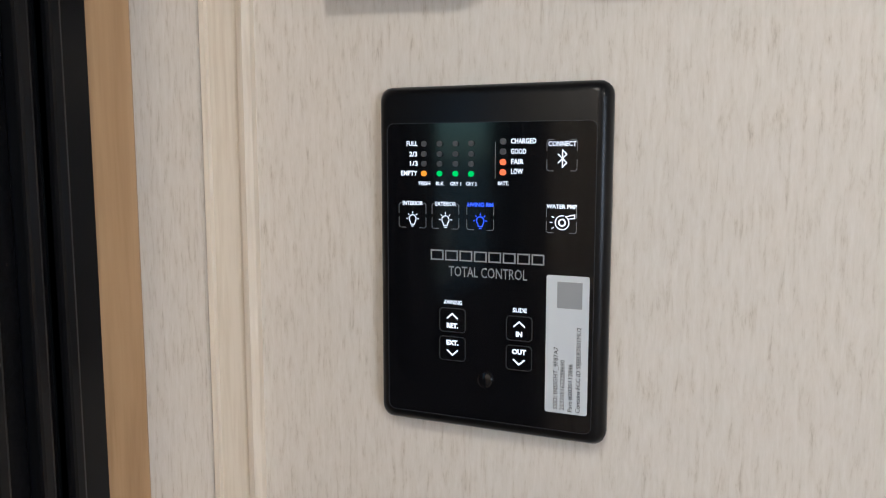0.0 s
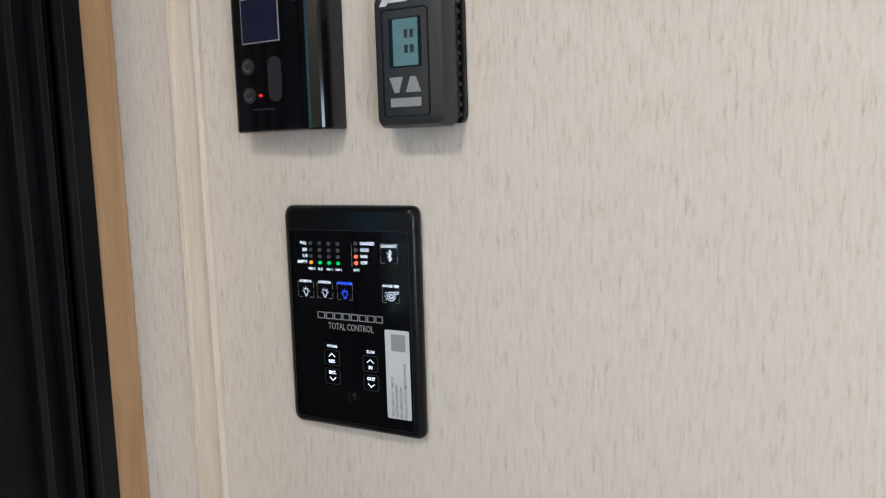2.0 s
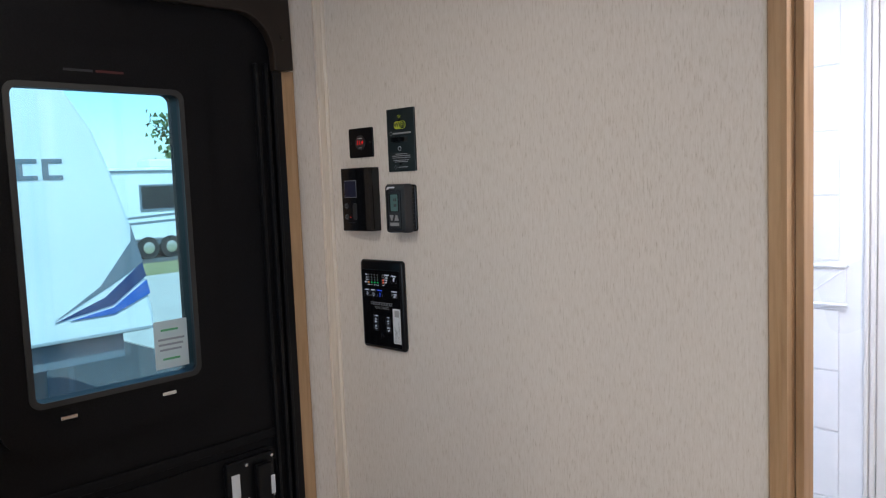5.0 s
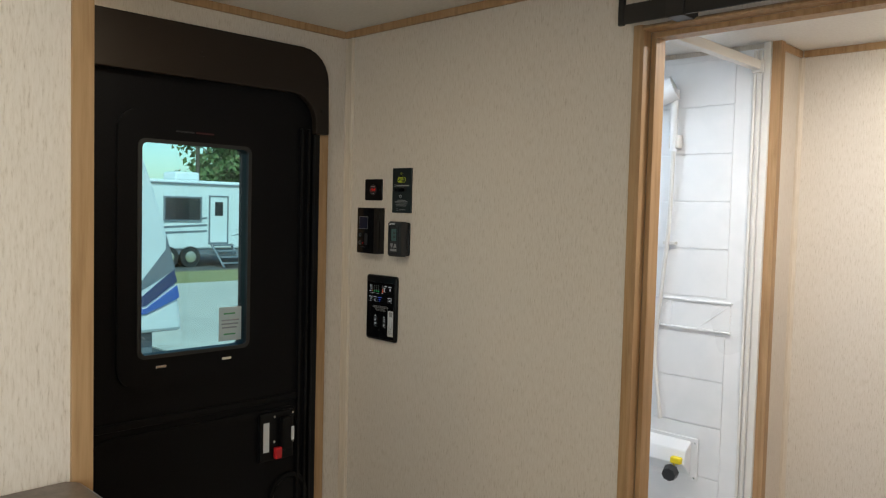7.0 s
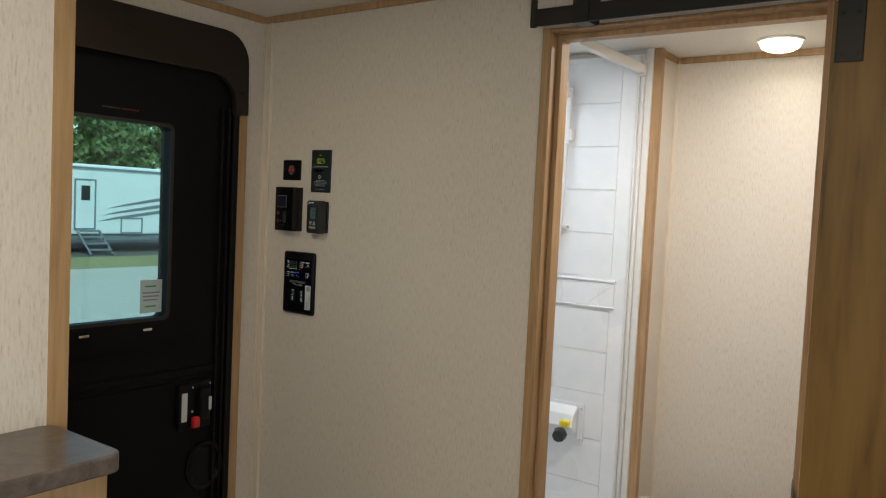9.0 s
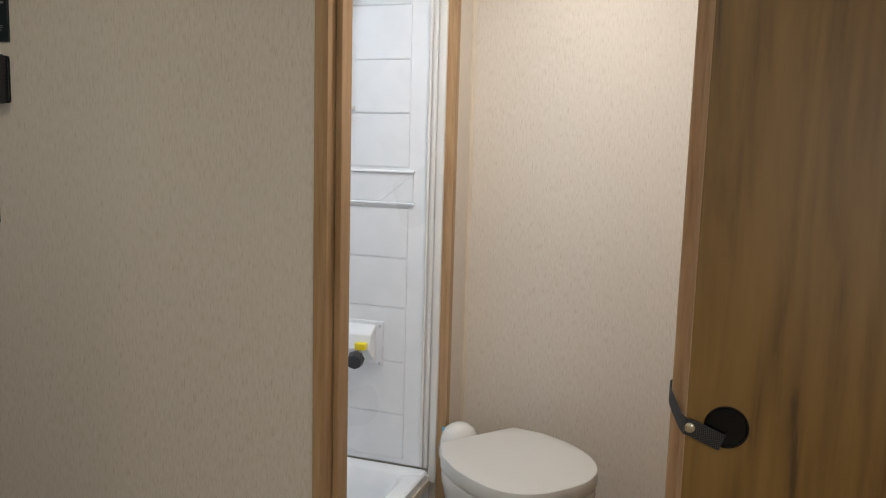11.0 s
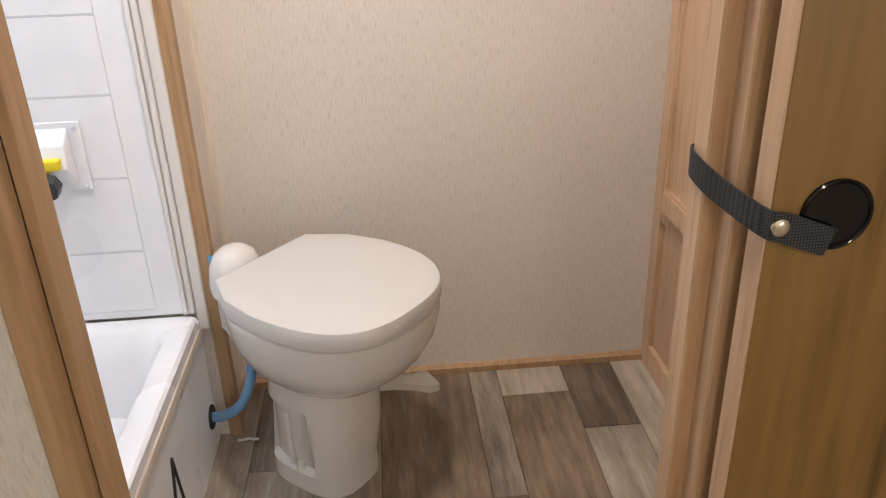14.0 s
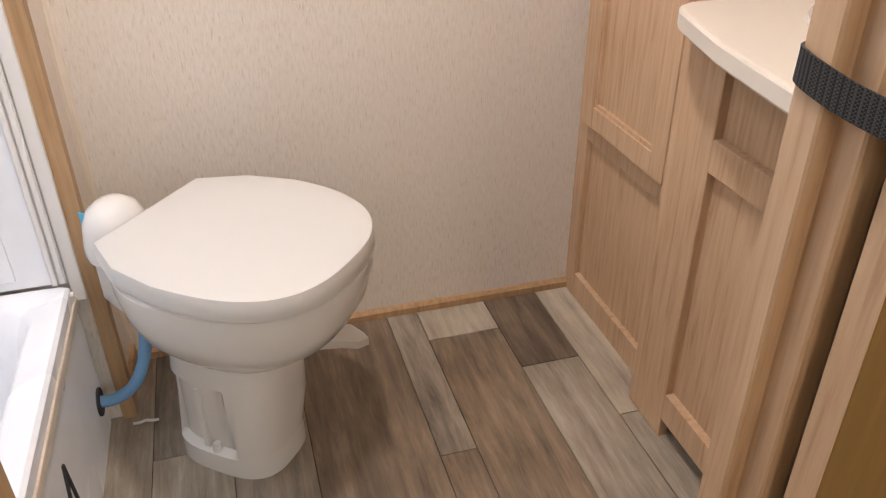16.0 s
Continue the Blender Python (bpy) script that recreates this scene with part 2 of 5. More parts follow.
def solid(name, bm, material, label="", category="", group="", kind="", smooth=False):
    """A thing that is one mesh, with its origin at the middle of its base."""
    lo = Vector([min(v.co[i] for v in bm.verts) for i in range(3)])
    hi = Vector([max(v.co[i] for v in bm.verts) for i in range(3)])
    at = Vector(((lo.x + hi.x) / 2, (lo.y + hi.y) / 2, lo.z))
    bmesh.ops.translate(bm, verts=bm.verts, vec=-at)
    o = part(name, bm, material, smooth=smooth)
    o.location = at
    ORIGIN[o.name] = at
    return tagged(o, label, category, group, kind)


def add_box(bm, x0, x1, y0, y1, z0, z1, bevel=0.0, seg=2):
    m = Matrix.Translation(((x0 + x1) / 2, (y0 + y1) / 2, (z0 + z1) / 2)) @ Matrix.Diagonal((abs(x1 - x0), abs(y1 - y0), abs(z1 - z0), 1))
    r = bmesh.ops.create_cube(bm, size=1, matrix=m)
    if bevel:
        es = list({e for v in r["verts"] for e in v.link_edges})
        bmesh.ops.bevel(bm, geom=es, offset=bevel, segments=seg, affect='EDGES', profile=0.5)
    return bm


def box(x0, x1, y0, y1, z0, z1, bevel=0.0, seg=2):
    return add_box(bmesh.new(), x0, x1, y0, y1, z0, z1, bevel, seg)


def prism(points, axis, a, b, bevel=0.0, seg=2):
    """A flat outline of (u, v) pairs, pulled along an axis from a to b."""
    bm = bmesh.new()
    put = {"x": lambda u, v: (a, u, v), "y": lambda u, v: (u, a, v), "z": lambda u, v: (u, v, a)}[axis]
    f = bm.faces.new([bm.verts.new(put(u, v)) for u, v in points])
    d = Vector({"x": (b - a, 0, 0), "y": (0, b - a, 0), "z": (0, 0, b - a)}[axis])
    r = bmesh.ops.extrude_face_region(bm, geom=[f])
    bmesh.ops.translate(bm, verts=[v for v in r["geom"] if isinstance(v, bmesh.types.BMVert)], vec=d)
    if bevel:
        bmesh.ops.recalc_face_normals(bm, faces=bm.faces)
        bmesh.ops.bevel(bm, geom=list(bm.edges), offset=bevel, segments=seg, affect='EDGES', profile=0.5, clamp_overlap=True)
    return bm


def rounded(u0, u1, v0, v1, r, n=5):
    """Outline of a rectangle with round corners."""
    out = []
    for cu, cv, a in ((u1 - r, v1 - r, 0), (u0 + r, v1 - r, 90), (u0 + r, v0 + r, 180), (u1 - r, v0 + r, 270)):
        for i in range(n + 1):
            t = radians(a + 90 * i / n)
            out.append((cu + r * math.cos(t), cv + r * math.sin(t)))
    return out


def ring(outer, inner, axis, a, b):
    """A frame between two outlines with the same number of points, from a to b along an axis."""
    bm = bmesh.new()
    put = {"x": lambda u, v, w: (w, u, v), "y": lambda u, v, w: (u, w, v), "z": lambda u, v, w: (u, v, w)}[axis]
    rows = [[bm.verts.new(put(u, v, w)) for u, v in o] for o, w in ((outer, a), (outer, b), (inner, b), (inner, a))]
    n = len(outer)
    for k in range(4):
        r0, r1 = rows[k], rows[(k + 1) % 4]
        for i in range(n):
            bm.faces.new((r0[i], r0[(i + 1) % n], r1[(i + 1) % n], r1[i]))
    return bm


def rod(bm, p, q, r, n=12, r2=None):
    p, q = Vector(p), Vector(q)
    d = q - p
    m = Matrix.Translation((p + q) / 2) @ d.to_track_quat("Z", "Y").to_matrix().to_4x4()
    bmesh.ops.create_cone(bm, cap_ends=True, segments=n, radius1=r, radius2=r if r2 is None else r2, depth=d.length, matrix=m)
    return bm


def tube(points, r, n=10):
    """A round tube along points."""
    bm = bmesh.new()
    pts = [Vector(p) for p in points]
    rows = []
    for i, p in enumerate(pts):
        d = (pts[min(i + 1, len(pts) - 1)] - pts[max(i - 1, 0)]).normalized()
        s = d.cross(Vector((0.13, 0.2, 1))).normalized()
        u = s.cross(d)
        rows.append([bm.verts.new(p + r * (math.cos(2 * math.pi * k / n) * s + math.sin(2 * math.pi * k / n) * u)) for k in range(n)])
    for a, b in zip(rows, rows[1:]):
        for k in range(n):
            bm.faces.new((a[k], a[(k + 1) % n], b[(k + 1) % n], b[k]))
    bm.faces.new(rows[0]), bm.faces.new(rows[-1])
    return bm


def loft(loops, cap=True):
    """A skin over loops of 3D points with the same number of points each."""
    bm = bmesh.new()
    rows = [[bm.verts.new(p) for p in l] for l in loops]
    n = len(rows[0])
    for a, b in zip(rows, rows[1:]):
        for k in range(n):
            bm.faces.new((a[k], a[(k + 1) % n], b[(k + 1) % n], b[k]))
    if cap:
        bm.faces.new(rows[0]), bm.faces.new(rows[-1])
    return bm


def spline(points, n=8):
    """Catmull-Rom points through the given ones."""
    p = [Vector(q) for q in points]
    p = [2 * p[0] - p[1]] + p + [2 * p[-1] - p[-2]]
    out = []
    for i in range(1, len(p) - 2):
        for k in range(n):
            t = k / n
            out.append(0.5 * (2 * p[i] + (p[i + 1] - p[i - 1]) * t + (2 * p[i - 1] - 5 * p[i] + 4 * p[i + 1] - p[i + 2]) * t * t + (3 * p[i] - p[i - 1] - 3 * p[i + 1] + p[i + 2]) * t ** 3))
    return out + [p[-2]]


def words(text, size, m, material, name, parent, wide=None, bold=0.0, align='CENTER'):
    """Flat lettering: text x to the right and y up in the pose m. wide: the width that it is fitted to."""
    c = bpy.data.curves.new(name, 'FONT')
    c.body, c.size, c.align_x, c.align_y = text, size, align, 'CENTER'
    c.offset = bold
    c.resolution_u = 2
    tmp = bpy.data.objects.new("lettering_curve", c)
    me = bpy.data.meshes.new_from_object(tmp)
    bpy.data.objects.remove(tmp)
    bpy.data.curves.remove(c)
    if wide:
        xs = [v.co.x for v in me.vertices]
        me.transform(Matrix.Diagonal((wide / max(max(xs) - min(xs), 1e-6), 1, 1, 1)))
    me.transform(Matrix.Translation(-ORIGIN[parent.name]) @ m)
    me.name = name
    me.materials.append(material)
    o = new(name, me)
    o.parent = parent
    ORIGIN[o.name] = ORIGIN[parent.name]
    return o

# ---------- the large structure ----------
B = 1.075          # back wall of the bathroom
OL, OR, OT = 1.034, 1.622, 1.874   # bath opening: jamb faces and head
STRUCT = dict(kind="structure")


def setting(name, bm, material, label, smooth=False, category=""):
    return tagged(part(name, bm, material, smooth=smooth), label, category, kind="structure")


_b = box(-0.05, OL - 0.022, 0, 0.05, 0, ROOM_Z)
add_box(_b, OR + 0.045, 2.42, 0, 0.05, 0, ROOM_Z)
add_box(_b, OL - 0.022, OR + 0.045, 0, 0.05, OT + 0.018, ROOM_Z)
setting("wall_north", _b, M_wall, "beige vinyl-papered partition wall with a bath opening")
# outside wall with the entry door opening
DY0, DY1, DZ1 = -0.83, -0.103, 1.92
_b = box(-0.05, 0, DY1, 0, 0, ROOM_Z)
add_box(_b, -0.05, 0, -3.4, DY0, 0, ROOM_Z)
add_box(_b, -0.05, 0, DY0, DY1, DZ1, ROOM_Z)
setting("wall_west", _b, M_wall, "beige vinyl-papered outside wall with the entry door opening")
setting("wall_west_bath", box(-0.05, 0, 0.05, B + 0.05, 0, ROOM_Z), M_wall, "outside wall behind the tub")
_b = box(2.42, 2.47, -3.4, -2.55, 0, ROOM_Z)
add_box(_b, 2.42, 2.47, -1.25, B + 0.05, 0, ROOM_Z)
add_box(_b, 2.42, 2.47, -2.55, -1.25, 0, 0.87)
add_box(_b, 2.42, 2.47, -2.55, -1.25, 1.63, ROOM_Z)
setting("wall_east", _b, M_wall, "beige vinyl-papered outside wall with a window opening")
# unseen blank behind the window's area lamp, added to keep sunlight out
setting("window_1", box(2.452, 2.458, -2.55, -1.25, 0.87, 1.63), M_trimw, "white panel added to close the living room window against the sun")
setting("wall_south", box(-0.05, 2.47, -3.45, -3.4, 0, ROOM_Z), M_wall, "plain beige end wall of the living room")
setting("wall_bath", box(-0.05, 2.47, B, B + 0.05, 0, ROOM_Z), M_wall, "beige vinyl-papered back wall of the bathroom")
setting("floor", box(-0.05, 2.47, -3.45, 0.03, -0.06, 0.0), M_plank, "grey-brown vinyl plank floor of the living room")
_b = box(-0.05, 2.47, -3.45, B + 0.05, ROOM_Z, ROOM_Z + 0.05)
bmesh.ops.delete(_b, geom=_b.verts[:], context='VERTS')
add_box(_b, -0.05, 2.47, -3.45, 0.27, ROOM_Z, ROOM_Z + 0.05)
add_box(_b, -0.05, 2.47, 0.63, B + 0.05, ROOM_Z, ROOM_Z + 0.05)
add_box(_b, -0.05, 0.2, 0.27, 0.63, ROOM_Z, ROOM_Z + 0.05)
add_box(_b, 0.7, 2.47, 0.27, 0.63, ROOM_Z, ROOM_Z + 0.05)
setting("ceiling", _b, M_ceil, "off-white ceiling panel")

# ceiling trim strips
TZ = ROOM_Z - 0.021
setting("trim_ceiling_north", box(0.008, 2.42, -0.010, 0.0, TZ, ROOM_Z, 0.002), M_wood, "maple strip along the ceiling")
setting("trim_ceiling_west", box(0.0, 0.010, -1.07, -0.010, TZ, ROOM_Z, 0.002), M_wood, "maple strip along the ceiling")
setting("trim_ceiling_bath", box(0.96, 1.97, B - 0.010, B, TZ, ROOM_Z, 0.002), M_wood, "maple strip along the bathroom ceiling")
setting("trim_corner", prism([(0.0, 0.0), (0.040, 0.0), (0.040, -0.0045), (0.037, -0.0085), (0.0325, -0.0075), (0.0305, -0.0018), (0.0065, -0.0018), (0.0055, -0.0040), (0.0015, -0.0040)], "z", 0, TZ), M_cream, "cream corner moulding beside the entry door")

# bath opening: jambs, stops and casings
_l = "maple door casing of the bath opening"
setting("trim_bath_jamb_left", box(OL - 0.012, OL, 0.020, 0.06, 0, OT + 0.012, 0.0015), M_wood, _l)
setting("trim_bath_head", box(OL, OR + 0.04, 0.020, 0.06, OT, OT + 0.012, 0.0015), M_wood, _l)
setting("trim_bath_casing_left", prism([(OL - 0.039, 0), (OL - 0.039, -0.008), (OL - 0.034, -0.016), (OL - 0.018, -0.016), (OL - 0.0125, -0.010), (OL - 0.0125, 0.020), (OL - 0.022, 0.020), (OL - 0.022, 0)], "z", 0, OT + 0.023), M_wood, _l)
# paler than the left casing: light from the bathroom put into the colour
setting("trim_bath_casing_right", prism([(OR - 0.002, 0.009), (OR - 0.002, -0.019), (OR + 0.000, -0.021), (OR + 0.015, -0.021), (OR + 0.015, -0.046), (OR + 0.017, -0.048), (OR + 0.040, -0.048), (OR + 0.045, -0.043), (OR + 0.045, 0.009)], "z", 0, OT + 0.023), M_cab, "stepped maple door casing of the bath opening")
setting("trim_bath_casing_head", prism([(0.020, OT + 0.0125), (-0.010, OT + 0.0125), (-0.016, OT + 0.0145), (-0.016, OT + 0.018), (-0.008, OT + 0.023), (0, OT + 0.023), (0, OT + 0.018), (0.020, OT + 0.018)], "x", OL - 0.0125, OR - 0.002), M_wood, _l)
setting("trim_bath_inner_casing", box(OL - 0.034, OL - 0.002, 0.0505, 0.062, 0, OT + 0.03, 0.002), M_wood, _l)

# bathroom: stub wall beside the tub, its trims, baseboard
SX = 0.948
setting("wall_stub", box(0.0, SX, 0.885, B, 0, ROOM_Z), M_wall, "beige stub wall at the foot of the tub")
setting("trim_stub_corner", prism([(0.937, 0.885), (0.937, 0.876), (0.964, 0.876), (0.964, 0.905), (SX, 0.905), (SX, 0.885)], "z", 0, ROOM_Z), M_wood, "maple corner strip of the stub wall")
setting("trim_stub_back", prism([(SX, B), (SX + 0.014, B), (SX + 0.004, B - 0.006), (SX, B - 0.016)], "z", 0, TZ), M_cream, "cream corner bead")
setting("trim_stub_top", box(SX, SX + 0.010, 0.905, B - 0.010, TZ, ROOM_Z, 0.002), M_wood, "maple strip along the bathroom ceiling")
setting("trim_shower_strip", box(0.914, 0.937, 0.866, 0.885, 0.30, ROOM_Z, 0.003), M_trimw, "white strip beside the shower")
setting("baseboard_bath", prism([(B, 0.0), (B - 0.012, 0.0), (B - 0.012, 0.016), (B - 0.004, 0.024), (B, 0.024)], "x", SX, 1.992), M_wood, "low maple base moulding")
setting("baseboard_stub", box(SX, SX + 0.012, 0.905, B - 0.012, 0.0, 0.05, 0.003), M_wood, "low maple base moulding")

# closet beside the entry
CX, CY = 0.813, -1.076
setting("wall_closet", box(0.0, CX, -2.2, CY, 0, ROOM_Z), M_wall, "cream vinyl-papered closet wall")
setting("trim_closet_corner", prism([(CX, CY - 0.022), (CX + 0.006, CY - 0.022), (CX + 0.006, CY + 0.006), (CX - 0.022, CY + 0.006), (CX - 0.022, CY), (CX, CY)], "z", 0, ROOM_Z), M_wood, "maple corner strip of the closet")

# ---------- the bathroom ----------


def bath_floor():
    floor_b = setting("floor_bath", box(-0.05, 2.47, 0.03, B, -0.06, -0.0035), M_joint, "grey-brown vinyl plank bathroom floor")
    xs = [0.85, 0.997, 1.144, 1.292, 1.524, 1.598, 1.769, 1.905, 2.04, 2.2, 2.42]
    cuts = {0: [0.40], 1: [0.74, 0.2], 2: [0.34], 3: [0.16], 4: [0.597], 5: [0.949, 0.30], 6: [0.800, 0.18], 7: [0.603], 8: [0.3], 9: [0.7]}
    tones = {(3, 1): M_plank_dark, (4, 0): M_plank_warm, (4, 1): M_plank, (5, 1): M_plank_warm, (5, 2): M_plank_pale, (6, 2): M_plank_dark, (7, 0): M_plank, (7, 1): M_plank_pale}
    for i in range(len(xs) - 1):
        ys = [0.03] + sorted(cuts[i]) + [B]
        for k, (y0, y1) in enumerate(zip(ys, ys[1:])):
            w, d = xs[i + 1] - xs[i] - 0.0016, y1 - y0 - 0.0016
            bm = box(-w / 2, w / 2, -d / 2, d / 2, -0.003, 0.0, 0.0006, 1)
            o = part("plank", bm, tones.get((i, k), M_plank))
            o.location = ((xs[i] + xs[i + 1]) / 2, (y0 + y1) / 2, 0)
            o.parent = floor_b


FW, SD = Vector((0.776, -0.631, 0)), Vector((0.631, 0.776, 0))
HINGE = Vector((1.078, 0.824, 0))


def tp(f, s, z):
    """A point in the toilet's own frame: forward of the hinge, to its side, up."""
    return HINGE + FW * f + SD * s + Vector((0, 0, z))


def dshape(grow=0.0, n=40):
    """Outline of the lid: straight hinge edge, wide belly, round front."""
    out = []
    for i in range(n):
        t = i / (n - 1) * math.pi
        c, s = math.cos(t), math.sin(t)
        e = 0.85 if c > 0 else 0.68
        f = 0.168 + (0.232 + grow) * s ** e
        out.append((f, (0.191 + grow) * (abs(c) ** e) * (1 if c > 0 else -1)))
    out.append((0.08, -(0.174 + grow)))
    out.append((0.0 - grow, -(0.126 + grow)))
    out.append((0.0 - grow, 0.126 + grow))
    out.append((0.08, 0.174 + grow))
    return out


def scaled(o, k, f0=0.19):
    return [(f0 + (f - f0) * k, s * k) for f, s in o]


def toilet():
    t = thing("toilet", tp(0.13, 0, 0), "white porcelain RV toilet with closed cream lid", "toilet")
    d = dshape()
    lid = loft([[tp(f, s, z) for f, s in scaled(d, k)] for k, z in ((0.96, 0.4525), (0.995, 0.4535), (1.0, 0.457), (1.0, 0.480), (0.988, 0.4885), (0.96, 0.4905), (0.80, 0.491))])
    part("lid", lid, M_seat, t, "cream plastic lid", smooth=True)
    seat = loft([[tp(f, s, z) for f, s in scaled(d, k)] for k, z in ((0.90, 0.444), (0.93, 0.445), (0.93, 0.4495), (0.90, 0.450))])
    part("seat", seat, M_seat, t, "cream plastic seat", smooth=True)

    def oval(f0, a, b, z, e=2.4, n=96):
        r = []
        for i in range(n):
            q = 2 * math.pi * i / n
            c, s = math.cos(q), math.sin(q)
            r.append(tp(f0 + a * math.copysign(abs(c) ** (2 / e), c), b * math.copysign(abs(s) ** (2 / e), s), z))
        return r
    bowl = loft([oval(*p) for p in ((0.14, 0.110, 0.095, 0.262), (0.15, 0.122, 0.104, 0.276), (0.165, 0.152, 0.130, 0.298), (0.177, 0.180, 0.157, 0.332), (0.183, 0.198, 0.175, 0.374), (0.186, 0.207, 0.184, 0.42), (0.186, 0.207, 0.184, 0.442), (0.186, 0.200, 0.176, 0.449))])
    part("bowl", bowl, M_porc, t, smooth=True)
    base = loft([oval(*p) for p in ((0.12, 0.112, 0.090, 0.0, 3), (0.12, 0.112, 0.090, 0.02, 3), (0.12, 0.110, 0.090, 0.045, 3), (0.12, 0.110, 0.090, 0.052, 3), (0.132, 0.114, 0.096, 0.14, 3), (0.134, 0.113, 0.096, 0.205, 3), (0.135, 0.113, 0.096, 0.215, 2.8), (0.138, 0.112, 0.096, 0.255, 2.6), (0.14, 0.112, 0.098, 0.275, 2.4))])
    # the side panel is pressed in, with a ledge at the foot
    for v in base.verts:
        q = v.co - HINGE
        f, s, z = q.dot(FW), q.dot(SD), v.co.z
        if s < -0.02 and 0.048 < z < 0.21:
            w = max(0.0, min(1.0, (f - 0.022) / 0.016)) * max(0.0, min(1.0, (0.172 - f) / 0.016))
            v.co += SD * 0.018 * w
    part("pedestal", base, M_porc, t, smooth=True)
    rib = loft([[tp(0.100 + dx, -0.082 + o, z) for dx, o in ((-0.006, 0), (0.006, 0), (0.006, 0.02), (-0.006, 0.02))] for z in (0.05, 0.185)])
    part("rib", rib, M_porc, t)
    bolt = bmesh.new()
    rod(bolt, tp(0.122, -0.079, 0.042), tp(0.122, -0.079, 0.064), 0.010, 12, 0.007)
    part("bolt_cap", bolt, M_porc, t, smooth=True)
    # flush valve tower behind the hinge
    prof = ((0.415, 0.056, 0.048), (0.425, 0.058, 0.051), (0.44, 0.058, 0.051), (0.478, 0.052, 0.047), (0.500, 0.040, 0.037), (0.512, 0.022, 0.020), (0.515, 0.008, 0.008))
    tower = loft([[tp(-0.045 + b * math.sin(q), -0.034 + a * 1.05 * math.cos(q), z) for q in (2 * math.pi * i / 24 for i in range(24))] for z, a, b in prof])
    part("valve_tower", tower, M_porc, t, smooth=True)
    deck = loft([[tp(f, s, z) for f, s in ((-0.075, -0.07), (0.04, -0.11), (0.06, -0.12), (0.06, 0.12), (0.04, 0.11), (-0.075, 0.05))] for z in (0.33, 0.40, 0.446)])
    part("deck", deck, M_porc, t, smooth=True)
    pedal = bmesh.new()
    pts = [(0.20, 0.07, 0.205, 0.018), (0.225, 0.11, 0.196, 0.02), (0.245, 0.15, 0.178, 0.022), (0.262, 0.175, 0.168, 0.030), (0.275, 0.195, 0.168, 0.030)]
    loops = [[tp(f + w * a, s - w * a * 0.4, z + h) for a, h in ((-1, -0.011), (1, -0.011), (1, 0.006), (0.6, 0.011), (-0.6, 0.011), (-1, 0.006))] for f, s, z, w in pts]
    pedal.free()
    part("flush_pedal", loft(loops), M_seat, t, smooth=True)
    tb = loft([[tp(-0.075 + dx, -0.066 + dy, z) for dx, dy in ((-0.012, 0), (0.012, 0.0), (0.012, 0.002), (-0.012, 0.002))] for z in (0.470, 0.495)])
    part("tape", tb, M_tape, t, "scrap of blue masking tape")
    solid("water_hose", tube(spline([(0.912, 0.830, 0.092), (0.945, 0.826, 0.096), (0.985, 0.822, 0.125), (1.014, 0.822, 0.185), (1.030, 0.826, 0.27), (1.036, 0.830, 0.36)]), 0.0115), M_hose, "blue braided water hose from the tub apron to the toilet", "hose", smooth=True)
    tag = tube(spline([(0.958, 0.852, 0.004), (0.970, 0.849, 0.006), (0.982, 0.855, 0.004), (0.994, 0.848, 0.007), (1.006, 0.851, 0.004)], 4), 0.003, 6)
    solid("plastic_scrap", tag, M_trimw, "torn white plastic scrap on the floor", "scrap")


def tub():
    t = thing("bathtub", (0.45, 0.47, 0), "white plastic RV bathtub with a plain apron panel", "bathtub")
    x0, x1, y0, y1, zr = 0.002, 0.916, 0.062, 0.864, 0.340
    bm = bmesh.new()
    loops = []
    for ins, z, r in ((0.0, zr - 0.03, 0.012), (0.0, zr - 0.006, 0.012), (0.006, zr, 0.012), (0.045, zr, 0.05), (0.055, zr - 0.008, 0.06), (0.075, zr - 0.06, 0.07), (0.105, 0.16, 0.08), (0.15, 0.135, 0.07)):
        loops.append([Vector((u, v, z)) for u, v in rounded(x0 + ins, x1 - ins, y0 + ins, y1 - ins, r, 6)])
    bm.free()
    b = loft(loops, cap=False)
    b.verts.ensure_lookup_table()
    b.faces.new(b.verts[-28:])
    part("basin", b, M_white, t, smooth=True)
    part("apron", box(0.904, 0.914, 0.064, 0.875, 0.0, zr - 0.028, 0.002), M_white, t, "white apron panel")
    part("apron_edge", box(0.914, 0.920, 0.064, 0.874, zr - 0.052, zr - 0.03, 0.002), M_cream, t, "cream edge strip")
    h = bmesh.new()
    rod(h, (0.912, 0.830, 0.092), (0.918, 0.830, 0.092), 0.028, 24)
    part("hose_hole", h, M_rubber, t, "black rubber grommet")
    # triangle cut line of the access panel
    tri = bmesh.new()
    a, c, d = (0.9155, 0.530, 0.225), (0.9155, 0.490, 0.10), (0.9155, 0.550, 0.10)
    for p, q in ((a, c), (a, d)):
        rod(tri, p, q, 0.0035, 8)
    part("warning_mark", tri, M_ink, t, "black angled print on the apron")
    s = bmesh.new()
    rod(s, (0.906, 0.850, zr - 0.014), (0.9215, 0.850, zr - 0.014), 0.005, 10)
    part("screw", s, M_trimw, t)


